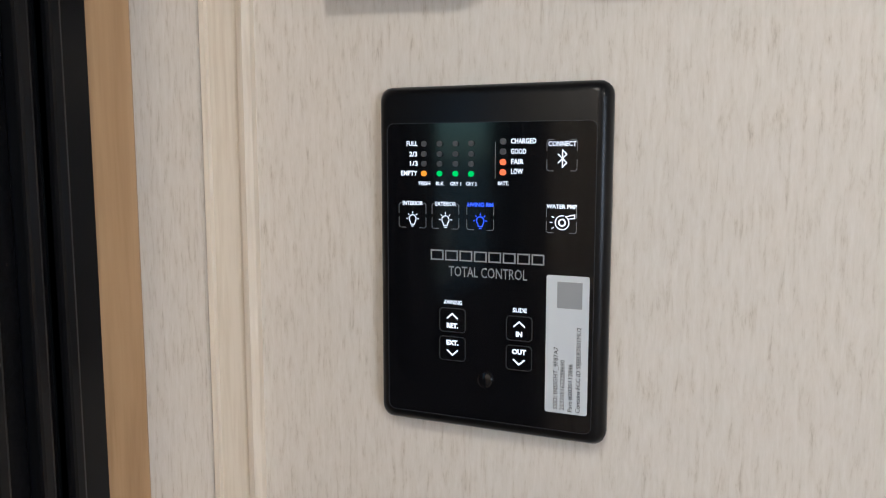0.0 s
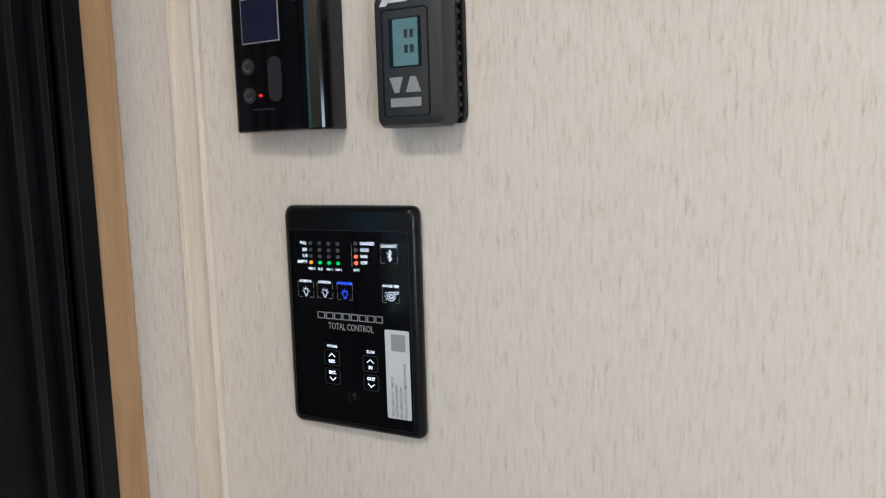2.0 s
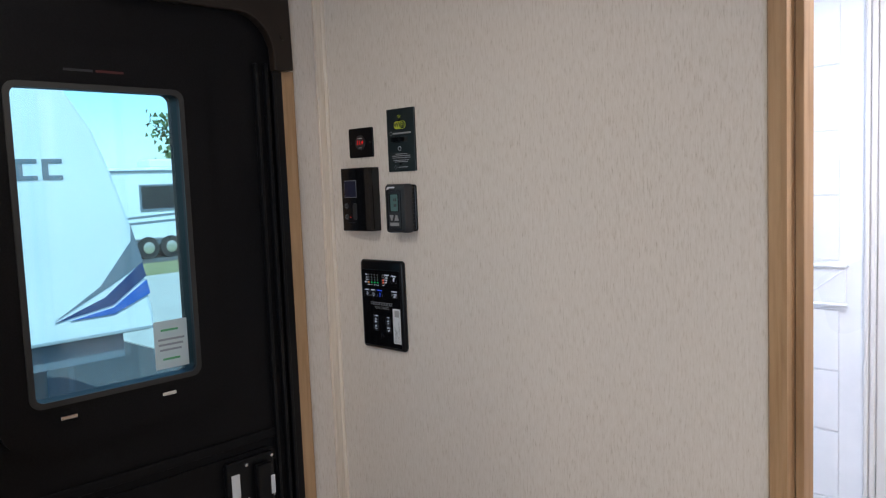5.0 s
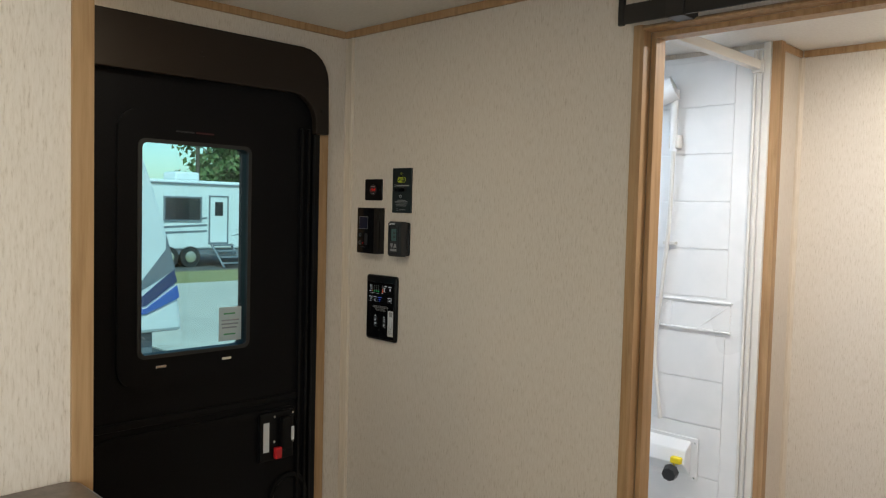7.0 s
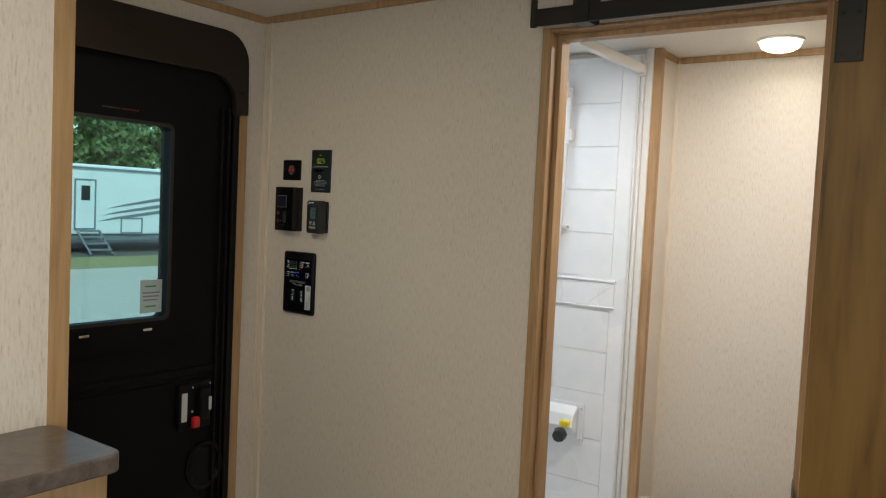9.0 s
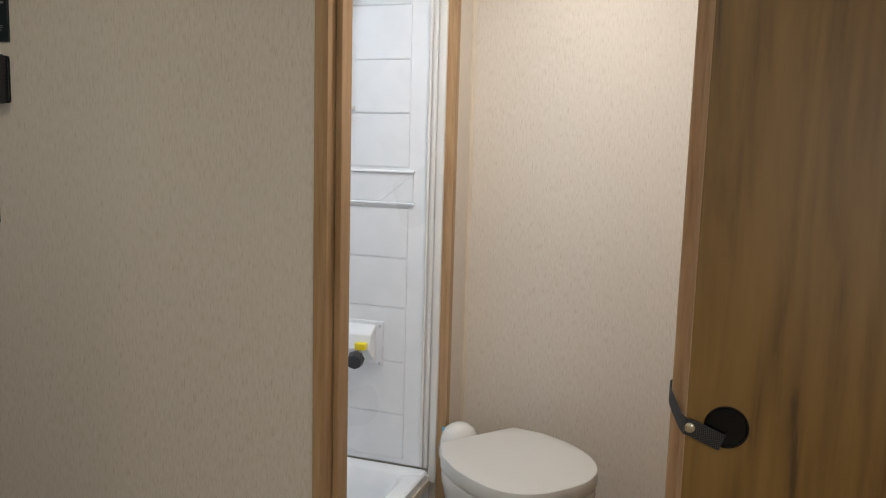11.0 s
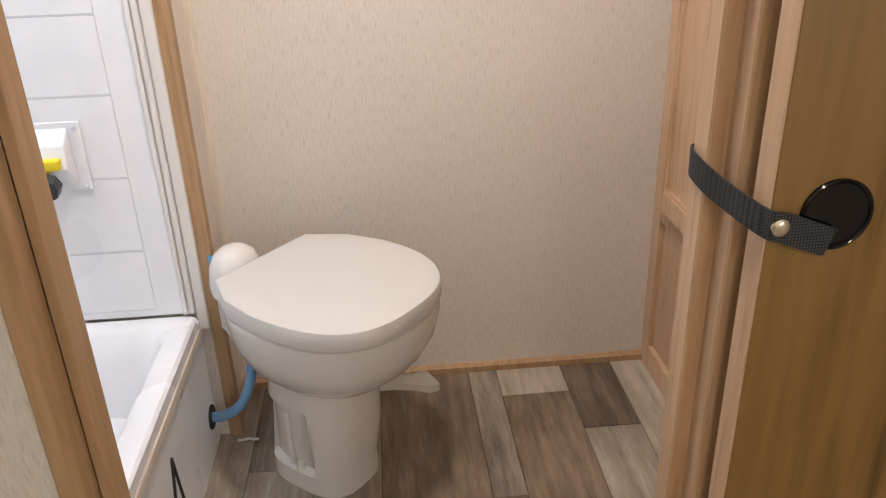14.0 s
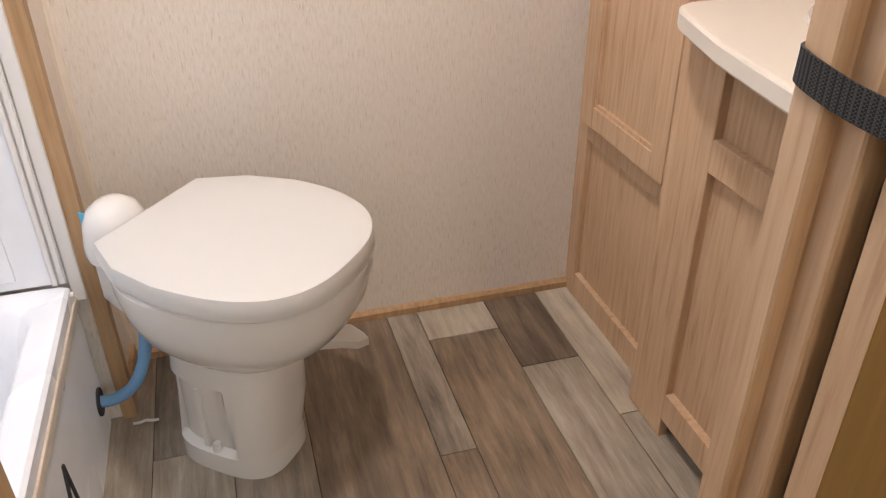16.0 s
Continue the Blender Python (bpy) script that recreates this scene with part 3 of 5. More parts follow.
def shower():
    sh = thing("shower_surround", (0.4, 0.86, 0.345), "white moulded shower surround with tile relief and a patterned band", "shower")
    y = 0.862
    part("backing", box(0.002, 0.913, y, 0.884, 0.345, ROOM_Z - 0.02), M_white, sh)
    part("side_panel", box(0.002, 0.014, 0.064, y, 0.345, ROOM_Z - 0.02), M_white, sh)
    part("head_panel", box(0.002, 0.90, 0.0625, 0.074, 0.345, ROOM_Z - 0.02), M_white, sh)
    part("flange", box(0.890, 0.900, y - 0.010, y, 0.345, ROOM_Z - 0.025, 0.003), M_trimw, sh)
    part("flange", box(0.902, 0.9125, y - 0.005, y, 0.345, ROOM_Z - 0.025, 0.002), M_trimw, sh)
    rows = [(0.36, 0.50), (0.50, 0.66), (0.66, 0.825), (0.825, 0.973), (0.973, 1.122), (1.238, 1.392), (1.392, 1.543), (1.543, 1.694), (1.694, 1.845), (1.845, 1.99)]
    for z0, z1 in rows:
        for u0, u1 in ((0.03, 0.43), (0.43, 0.836)):
            part("tile", box(u0 + 0.0012, u1 - 0.0012, y - 0.0022, y, z0 + 0.0012, z1 - 0.0012, 0.0020, 2), M_white, sh)
    band = part("band", box(0.03, 0.850, y - 0.005, y, 1.138, 1.222, 0.002), M_white, sh, "white band with slanting relief lines")
    part("band_edge", box(0.03, 0.855, y - 0.010, y, 1.222, 1.230, 0.003), M_white, sh)
    part("band_edge", box(0.03, 0.855, y - 0.010, y, 1.130, 1.138, 0.003), M_white, sh)
    for i in range(8):
        bm = bmesh.new()
        u = 0.05 + i * 0.1
        q = 0.075 if i % 2 else -0.02
        rod(bm, (u, y - 0.0045, 1.143), (u + q + 0.02, y - 0.0045, 1.217), 0.0022, 6)
        part("relief_line", bm, M_white, sh)
    # faucet housing with its valve knob
    fb = thing("shower_faucet", (0.68, 0.858, 0.64), "white moulded faucet box with a dark knob and a yellow tag", "faucet")
    w0, w1 = 0.564, 0.766
    part("back_plate", box(w0, w1, 0.852, 0.8585, 0.643, 0.780, 0.002), M_white, fb)
    part("housing", prism([(0.852, 0.770), (0.815, 0.745), (0.805, 0.70), (0.852, 0.655)], "x", w0 + 0.012, w1 - 0.022, 0.004), M_white, fb, "sloping white housing")
    k = bmesh.new()
    rod(k, (0.704, 0.83, 0.695), (0.716, 0.765, 0.680), 0.011, 14)
    part("stem", k, M_chrome, fb, smooth=True)
    kn = bmesh.new()
    rod(kn, (0.716, 0.775, 0.682), (0.720, 0.750, 0.677), 0.026, 8, 0.022)
    part("knob", kn, M_thermo, fb, "dark fluted knob")
    part("tag", box(0.702, 0.736, 0.790, 0.822, 0.703, 0.723, 0.003), M_yellow, fb, "yellow paper tag")
    for z in (0.652, 0.766):
        s = bmesh.new()
        rod(s, (w1 - 0.010, 0.8515, z), (w1 - 0.010, 0.849, z), 0.004, 8)
        part("screw", s, M_chrome, fb)
    # hand shower on its holder
    hs = thing("hand_shower", (0.661, 0.858, 1.325), "white hand shower with its hose on a wall holder", "hand shower")
    b = bmesh.new()
    rod(b, (0.656, 0.815, 1.905), (0.588, 0.795, 1.873), 0.040, 20, 0.036)
    part("head", b, M_white, hs, smooth=True)
    part("handle", tube(spline([(0.656, 0.82, 1.900), (0.652, 0.825, 1.835), (0.650, 0.830, 1.765), (0.648, 0.835, 1.705)]), 0.012), M_white, hs, smooth=True)
    part("holder", box(0.632, 0.670, 0.826, 0.858, 1.713, 1.758, 0.006), M_trimw, hs, "grey-white holder")
    part("hose", tube(spline([(0.648, 0.835, 1.705), (0.646, 0.835, 1.565), (0.638, 0.838, 1.415), (0.621, 0.84, 1.245), (0.606, 0.842, 1.045), (0.636, 0.838, 0.825)]), 0.007), M_trimw, hs, smooth=True)
    part("hose_clip", box(0.620, 0.664, 0.838, 0.858, 1.402, 1.412, 0.002), M_trimw, hs)
    tr = thing("shower_track", (0.906, 0.46, 1.94), "white shower curtain track under the ceiling", "curtain track")
    part("rail", box(0.892, 0.918, 0.074, 0.862, 1.940, 1.968, 0.003), M_trimw, tr)
    part("end_bracket", box(0.888, 0.922, 0.842, 0.862, 1.932, 1.974, 0.004), M_trimw, tr)
    # skylight shaft; its dome is a flat opaque panel added to shut out sun
    sk = thing("skylight", (0.45, 0.45, ROOM_Z), "white skylight over the tub, its shaft closed by an added panel", "skylight")
    part("frame", ring(rounded(0.17, 0.73, 0.24, 0.66, 0.04), rounded(0.2, 0.7, 0.27, 0.63, 0.03), "z", ROOM_Z - 0.012, ROOM_Z), M_white, sk)
    part("dome", box(0.19, 0.71, 0.26, 0.64, ROOM_Z + 0.2, ROOM_Z + 0.21), M_white, sk)
    part("shaft", ring(rounded(0.19, 0.71, 0.26, 0.64, 0.03), rounded(0.2, 0.7, 0.27, 0.63, 0.03), "z", ROOM_Z + 0.0, ROOM_Z + 0.2), M_white, sk)


def framed_panel(name, x, y0, y1, z0, z1, parent, rail=0.04, depth=0.012, thick=0.018):
    """A shaker panel that faces -x: an outer frame and a sunk field."""
    door = part(name, box(x + 0.011, x + thick, y0 + 0.002, y1 - 0.002, z0 + 0.002, z1 - 0.002), M_cab, parent)
    part("stile", box(x, x + thick - 0.001, y0, y0 + rail, z0, z1, 0.0015), M_cab, door)
    part("stile", box(x, x + thick - 0.001, y1 - rail, y1, z0, z1, 0.0015), M_cab, door)
    part("rail", box(x, x + thick - 0.001, y0 + rail, y1 - rail, z0, z0 + rail, 0.0015), M_cab, door)
    part("rail", box(x, x + thick - 0.001, y0 + rail, y1 - rail, z1 - rail, z1, 0.0015), M_cab, door)
    i = rail
    part("bead", ring([(y0 + i, z0 + i), (y1 - i, z0 + i), (y1 - i, z1 - i), (y0 + i, z1 - i)],
                      [(y0 + i + 0.008, z0 + i + 0.008), (y1 - i - 0.008, z0 + i + 0.008), (y1 - i - 0.008, z1 - i - 0.008), (y0 + i + 0.008, z1 - i - 0.008)], "x", x + 0.004, x + 0.012), M_cab, door)
    return door


def cabinets():
    c = thing("linen_cabinet", (2.2, 0.86, 0), "maple linen cabinet with a framed door over a framed base panel", "cabinet")
    fx = 1.992
    part("body", box(fx + 0.014, 2.418, 0.655, B - 0.001, 0.0, 1.9), M_cab, c)
    part("face_stile", box(fx, fx + 0.019, B - 0.048, B - 0.001, 0.0, 1.9, 0.0015), M_cab, c)
    part("face_stile", box(fx, fx + 0.019, 0.655, 0.70, 0.0, 1.9, 0.0015), M_cab, c)
    part("face_rail", box(fx, fx + 0.019, 0.70, B - 0.048, 0.418, 0.475, 0.0015), M_cab, c)
    part("face_rail", box(fx, fx + 0.019, 0.70, B - 0.048, 0.0, 0.064, 0.0015), M_cab, c)
    framed_panel("door", fx - 0.020, 0.686, B - 0.052, 0.467, 1.62, c, rail=0.047)
    v = thing("vanity", (2.15, 0.38, 0), "maple bathroom vanity with framed doors", "vanity")
    vx = 1.947
    part("body", box(vx + 0.034, 2.418, 0.064, 0.633, 0.080, 0.785), M_cab, v)
    part("toe_kick", box(vx + 0.075, 2.418, 0.064, 0.62, 0.0, 0.080), M_cab, v)
    part("end_panel", box(vx + 0.019, 2.418, 0.633, 0.645, 0.0, 0.785, 0.001), M_cab, v)
    part("end_stile", box(vx, vx + 0.019, 0.526, 0.645, 0.0, 0.785, 0.002), M_cab, v)
    part("far_stile", box(vx, vx + 0.019, 0.066, 0.115, 0.0, 0.785, 0.002), M_cab, v)
    part("bottom_rail", box(vx, vx + 0.019, 0.115, 0.526, 0.046, 0.108, 0.002), M_cab, v)
    part("rail", box(vx, vx + 0.019, 0.115, 0.526, 0.570, 0.627, 0.002), M_cab, v)
    part("drawer_front", box(vx + 0.017, vx + 0.034, 0.10, 0.54, 0.60, 0.785), M_cab, v)
    part("door", box(vx + 0.017, vx + 0.034, 0.10, 0.54, 0.085, 0.597), M_cab, v)
    edge = ((2.418, 0.0765), (1.800, 0.0765), (1.808, 0.15), (1.822, 0.24), (1.834, 0.33), (1.848, 0.42), (1.876, 0.53), (1.888, 0.577), (1.904, 0.606), (1.932, 0.622), (2.418, 0.630))

    def inset(k):
        return [(u + (k if u < 2.3 else 0), w - (k if w > 0.5 else 0)) for u, w in edge]
    top = loft([[Vector((u, w, z)) for u, w in inset(k)] for k, z in ((0.003, 0.786), (0.0, 0.790), (0.0, 0.811), (0.002, 0.815), (0.006, 0.816))])
    solid("worktop", top, M_vanity, "cream curved vanity worktop", "worktop")
    sink = loft([[Vector((2.2 + a * math.cos(q), 0.36 + b * math.sin(q), z)) for q in (2 * math.pi * i / 40 for i in range(40))] for a, b, z in ((0.215, 0.205, 0.816), (0.213, 0.203, 0.823), (0.200, 0.190, 0.827), (0.182, 0.172, 0.823), (0.174, 0.164, 0.8175))])
    solid("sink_basin", sink, M_porc, "white oval drop-in sink", "sink", smooth=True)


def dome_light(cx, cy, label):
    d = thing("ceiling_light", (cx, cy, ROOM_Z), label, "ceiling light")
    n = 28

    def turned(rows):
        return loft([[Vector((cx + r * math.cos(2 * math.pi * i / n), cy + r * math.sin(2 * math.pi * i / n), ROOM_Z - z)) for i in range(n)] for r, z in rows])
    part("diffuser", turned(((0.062, 0.004), (0.062, 0.012), (0.055, 0.026), (0.038, 0.035), (0.015, 0.038))), M_diff, d, "glowing warm-white dome", smooth=True)
    part("base", turned(((0.07, 0.0), (0.07, 0.006), (0.064, 0.008))), M_trimw, d, smooth=True)


def barn_door():
    d = thing("sliding_door", (1.98, -0.07, 0.02), "maple-stained sliding barn door, slid open beside the bath opening", "sliding door")
    x0, x1, z1 = 1.6445, 2.30, 1.87
    part("panel", box(x0, x1, -0.095, -0.066, 0.012, z1, 0.0015), M_door, d)
    # thin paler strip that paints bathroom light onto the door's edge
    part("lit_edge", box(x0 - 0.0015, x0, -0.0945, -0.0665, 0.014, z1 - 0.002), M_cab, d, "door edge in paler maple that imitates bathroom light")
    for x in (1.652, 2.20):
        h = part("hanger", box(x, x + 0.047, -0.0995, -0.0955, 1.757, 1.99, 0.0015), M_metal, d, "black steel hanger strap")
        for u in (0.011, 0.036):
            for z in (1.772, 1.845):
                s = bmesh.new()
                rod(s, (x + u, -0.0995, z), (x + u, -0.1015, z), 0.004, 8)
                part("bolt", s, M_blackpl, h)
    cx, cz = 1.699, 0.917
    n = 40
    rim = loft([[Vector((cx + r * math.cos(2 * math.pi * i / n), y, cz + r * math.sin(2 * math.pi * i / n))) for i in range(n)] for r, y in ((0.0305, -0.0945), (0.0305, -0.0975), (0.029, -0.0985), (0.0274, -0.0975), (0.0267, -0.0955))], cap=False)
    pull = part("cup_pull", rim, M_gloss, d, "glossy black recessed cup pull", smooth=True)
    bm = bmesh.new()
    rod(bm, (cx, -0.0945, cz), (cx, -0.0960, cz), 0.0267, n)
    part("cup", bm, M_gloss, pull)
    r = thing("door_rail", (1.65, -0.05, 1.89), "black flat steel barn-door rail over the bath opening", "door rail")
    part("bar", box(0.988, 2.40, -0.060, -0.054, 1.892, 1.932, 0.001), M_metal, r)
    part("end_stop", box(0.988, 1.002, -0.062, -0.052, 1.890, 1.958, 0.002), M_metal, r)
    for x in (1.098, 1.72, 2.26):
        part("bracket", box(x, x + 0.040, -0.064, -0.001, 1.890, 1.984, 0.002), M_metal, r)
    # strap from the jamb round to the pull
    st = thing("door_strap", (1.65, -0.098, 0.89), "black nylon webbing strap with a snap, tied to the door pull", "strap")
    path = spline([(1.640, 0.0115, 0.937), (1.628, 0.0115, 0.936), (1.6180, 0.008, 0.934), (1.6178, -0.012, 0.929), (1.626, -0.045, 0.921), (1.640, -0.096, 0.914), (1.654, -0.1015, 0.911), (1.674, -0.1015, 0.903), (1.695, -0.1010, 0.895)], 6)
    bm = bmesh.new()
    rows = []
    for i, p in enumerate(path):
        tdir = (path[min(i + 1, len(path) - 1)] - path[max(i - 1, 0)]).normalized()
        up = Vector((0, 0, 1))
        up = (up - tdir * up.dot(tdir)).normalized()
        nn = tdir.cross(up)
        hw = 0.0125
        rows.append([bm.verts.new(p + up * a + nn * b) for a, b in ((-hw, -0.0009), (hw, -0.0009), (hw, 0.0009), (-hw, 0.0009))])
    for a, b in zip(rows, rows[1:]):
        for k in range(4):
            bm.faces.new((a[k], a[(k + 1) % 4], b[(k + 1) % 4], b[k]))
    bm.faces.new(rows[0]), bm.faces.new(rows[-1])
    part("webbing", bm, M_web, st)
    n = 24
    sn = loft([[Vector((1.650 + rr * math.cos(2 * math.pi * i / n), y, 0.912 + rr * math.sin(2 * math.pi * i / n))) for i in range(n)] for rr, y in ((0.0075, -0.1020), (0.0075, -0.1045), (0.006, -0.106), (0.003, -0.1065))])
    part("snap", sn, M_nickel, st, "domed nickel snap", smooth=True)


# ---------- the entry ----------


def entry_door():
    d = thing("entry_door", (0.0, -0.44, 0), "closed black entry door with a tinted window", "door")
    y0, y1, z0, z1 = -0.82, -0.110, 0.05, 1.86
    wy0, wy1, wz0, wz1 = -0.648, -0.344, 1.110, 1.648
    skin = ring(rounded(y0, y1, z0, z1, 0.09, 6), rounded(wy0, wy1, wz0, wz1, 0.018, 6), "x", -0.03, 0.008)
    part("skin", skin, M_blackdoor, d)
    fr = ring(rounded(wy0 - 0.055, wy1 + 0.055, wz0 - 0.075, wz1 + 0.075, 0.05, 6), rounded(wy0, wy1, wz0, wz1, 0.016, 6), "x", 0.008, 0.020)
    w = part("window_frame", fr, M_blackdoor, d, "raised black window frame")
    inner = ring(rounded(wy0 - 0.006, wy1 + 0.006, wz0 - 0.006, wz1 + 0.006, 0.02, 6), rounded(wy0 + 0.004, wy1 - 0.004, wz0 + 0.004, wz1 - 0.004, 0.014, 6), "x", 0.020, 0.024)
    part("gasket", inner, M_rubber, w)
    pane = part("pane", box(0.004, 0.007, wy0 - 0.002, wy1 + 0.002, wz0 - 0.002, wz1 + 0.002), M_glass, w, "teal tinted glass pane")
    pane.visible_shadow = False
    part("frame_edge", ring(rounded(y0 - 0.006, y1 + 0.006, z0 - 0.02, z1 + 0.006, 0.094, 6), rounded(y0 + 0.02, y1 - 0.02, z0, z1 - 0.02, 0.08, 6), "x", 0.008, 0.014), M_blackpl, d, "black rubber edge gasket")
    for yy in (-0.122, -0.140, -0.164):
        part("frame_rib", box(0.008, 0.019, yy - 0.008, yy, 0.10, 1.72, 0.002), M_blackpl, d, "black vertical frame ridge")
    part("mid_rail", box(0.008, 0.015, y0 + 0.06, y1 - 0.06, 0.932, 0.952, 0.003), M_blackdoor, d)
    lower = ring(rounded(y0 + 0.06, y1 - 0.05, 0.16, 0.915, 0.04, 6), rounded(y0 + 0.075, y1 - 0.065, 0.175, 0.90, 0.03, 6), "x", 0.008, 0.013)
    part("lower_panel", lower, M_blackdoor, d)
    for y in (-0.594, -0.410):
        part("blind_clip", box(0.020, 0.028, y - 0.014, y + 0.014, 1.079, 1.086, 0.001), M_chrome, d, "small bright clip")
    part("print", box(0.0202, 0.0206, -0.555, -0.505, 1.676, 1.680), M_thermo, d)
    part("print", box(0.0202, 0.0206, -0.50, -0.45, 1.676, 1.680), M_dimred, d)
    # latch set
    l = part("latch_plate", box(0.008, 0.022, -0.299, -0.186, 0.767, 0.907, 0.004), M_blackpl, d, "black latch plate")
    part("latch_box", box(0.022, 0.040, -0.236, -0.199, 0.797, 0.890, 0.005), M_blackpl, l)
    part("white_tab", box(0.022, 0.0245, -0.289, -0.270, 0.795, 0.880, 0.001), M_label, l, "white sticker")
    part("white_tab", box(0.040, 0.0415, -0.207, -0.197, 0.822, 0.862, 0.001), M_label, l, "white sticker")
    part("lock_lever", box(0.024, 0.040, -0.257, -0.235, 0.774, 0.807, 0.004), M_red, l, "red lock lever")
    for y, z in ((-0.253, 0.894), (-0.253, 0.822), (-0.191, 0.898), (-0.191, 0.812)):
        s = bmesh.new()
        rod(s, (0.022, y, z), (0.0245, y, z), 0.0035, 8)
        part("screw", s, M_chrome, l)
    pull = loft([[Vector((x, -0.196 + r * math.cos(q) * 0.9, 0.645 + r * math.sin(q))) for q in (2 * math.pi * i / 24 for i in range(24))] for x, r in ((0.008, 0.075), (0.016, 0.073), (0.018, 0.062), (0.010, 0.055))], cap=True)
    part("paddle_recess", pull, M_blackpl, d, "round black handle recess", smooth=True)
    # notice sticker on the glass
    st = solid("notice_sticker", box(0.0085, 0.0090, -0.424, -0.356, 1.126, 1.218), M_paper, "white paper notice with a green mark on the door glass", "sticker")
    for z, a, b2, m in ((1.200, -0.410, -0.375, M_greenpr), (1.182, -0.416, -0.363, M_greyink), (1.172, -0.416, -0.366, M_greyink), (1.162, -0.414, -0.370, M_greyink), (1.144, -0.409, -0.374, M_greenpr)):
        q = part("print", box(0.0091, 0.0093, a, b2, z - 0.002, z + 0.002), m)
        q.parent = st
        q.matrix_parent_inverse = Matrix.Translation(-Vector(st.location))
    # trim and valance
    setting("door_1_trim", box(0.0, 0.012, -0.110, -0.071, 0, 1.709, 0.002), M_wood, "maple strip beside the entry door")
    v = thing("door_valance", (0.02, -0.43, 1.65), "dark brown padded valance over the entry door", "valance")
    pts = [(-1.06, 1.949)]
    pts += [(-0.179 + 0.090 * math.cos(radians(a)), 1.860 + 0.090 * math.sin(radians(a))) for a in range(90, -1, -15)]
    pts += [(-0.086, 1.708), (-0.132, 1.706)]
    pts += [(-0.214 + 0.082 * math.cos(radians(a)), 1.734 + 0.083 * math.sin(radians(a))) for a in range(0, 91, 15)]
    pts += [(-1.06, 1.812)]
    part("cover", prism(pts, "x", 0.012, 0.034, 0.003), M_valance, v)
    for y, z in ((-0.489, 1.880), (-0.110, 1.775)):
        s = bmesh.new()
        rod(s, (0.034, y, z), (0.037, y, z), 0.007, 12)
        part("button", s, M_valance, v)


def closet_things():
    p = thing("wall_plate", (CX, -1.235, 1.476), "dark brown wall plate with two coaxial jacks", "wall plate")
    y1, y0, z0, z1 = -1.197, -1.273, 1.476, 1.597
    part("plate", box(CX, CX + 0.005, y0, y1, z0, z1, 0.002), M_valance, p)
    for z in (1.530, 1.560):
        j = bmesh.new()
        rod(j, (CX + 0.005, -1.2355, z), (CX + 0.010, -1.2355, z), 0.0075, 6)
        rod(j, (CX + 0.010, -1.2355, z), (CX + 0.018, -1.2355, z), 0.005, 12)
        part("jack", j, M_chrome, p, "bright threaded jack")
    for z in (1.491, 1.582):
        s = bmesh.new()
        rod(s, (CX + 0.005, -1.2355, z), (CX + 0.0065, -1.2355, z), 0.004, 10)
        part("screw", s, M_valance, p)
    for z in (1.545, 1.515):
        part("print", box(CX + 0.0052, CX + 0.0055, -1.2415, -1.2295, z - 0.0015, z + 0.0015), M_greyink, p)
    o = thing("outlet_plate", (CX, -1.315, 1.165), "black electrical outlet plate", "outlet")
    part("plate", box(CX, CX + 0.005, -1.350, -1.280, 1.165, 1.235, 0.002), M_blackpl, o)
    part("socket", box(CX + 0.005, CX + 0.007, -1.335, -1.295, 1.182, 1.22, 0.001), M_blackpl, o)
    c = solid("bar_counter", prism(rounded(CX, 1.002, -2.2, -1.090, 0.022, 5), "z", 1.092, 1.118, 0.004), M_counter, "dark stone-look counter shelf with a rounded corner", "counter", smooth=False)
    solid("counter_cabinet", box(CX, 0.985, -2.2, -1.105, 0.0, 1.092, 0.002), M_wood, "pale maple cabinet under the counter shelf", "cabinet")

# ---------- the control devices on the wall ----------
FACE = Matrix.Rotation(radians(90), 4, 'X')


def on_wall(x, z, y):
    return Matrix.Translation((x, y, z)) @ FACE


def disc(x, z, y, r, d=0.0008, n=14):
    return rod(bmesh.new(), (x, y + d, z), (x, y - d, z), r, n)


def stroke(pts, r, y):
    """A thin flat line of the given half-width through (x, z) points, lying on a device's face."""
    bm = bmesh.new()
    r = r * 0.68
    for (x0, z0), (x1, z1) in zip(pts, pts[1:]):
        d = Vector((x1 - x0, 0, z1 - z0)).normalized()
        n = Vector((-d.z, 0, d.x)) * r
        a, b = Vector((x0, y, z0)) - d * r * 0.6, Vector((x1, y, z1)) + d * r * 0.6
        bm.faces.new([bm.verts.new(p) for p in (a - n, b - n, b + n, a + n)])
    return bm


def arc(cx, cz, r, a0, a1, n=12):
    return [(cx + r * math.cos(radians(a0 + (a1 - a0) * i / n)), cz + r * math.sin(radians(a0 + (a1 - a0) * i / n))) for i in range(n + 1)]


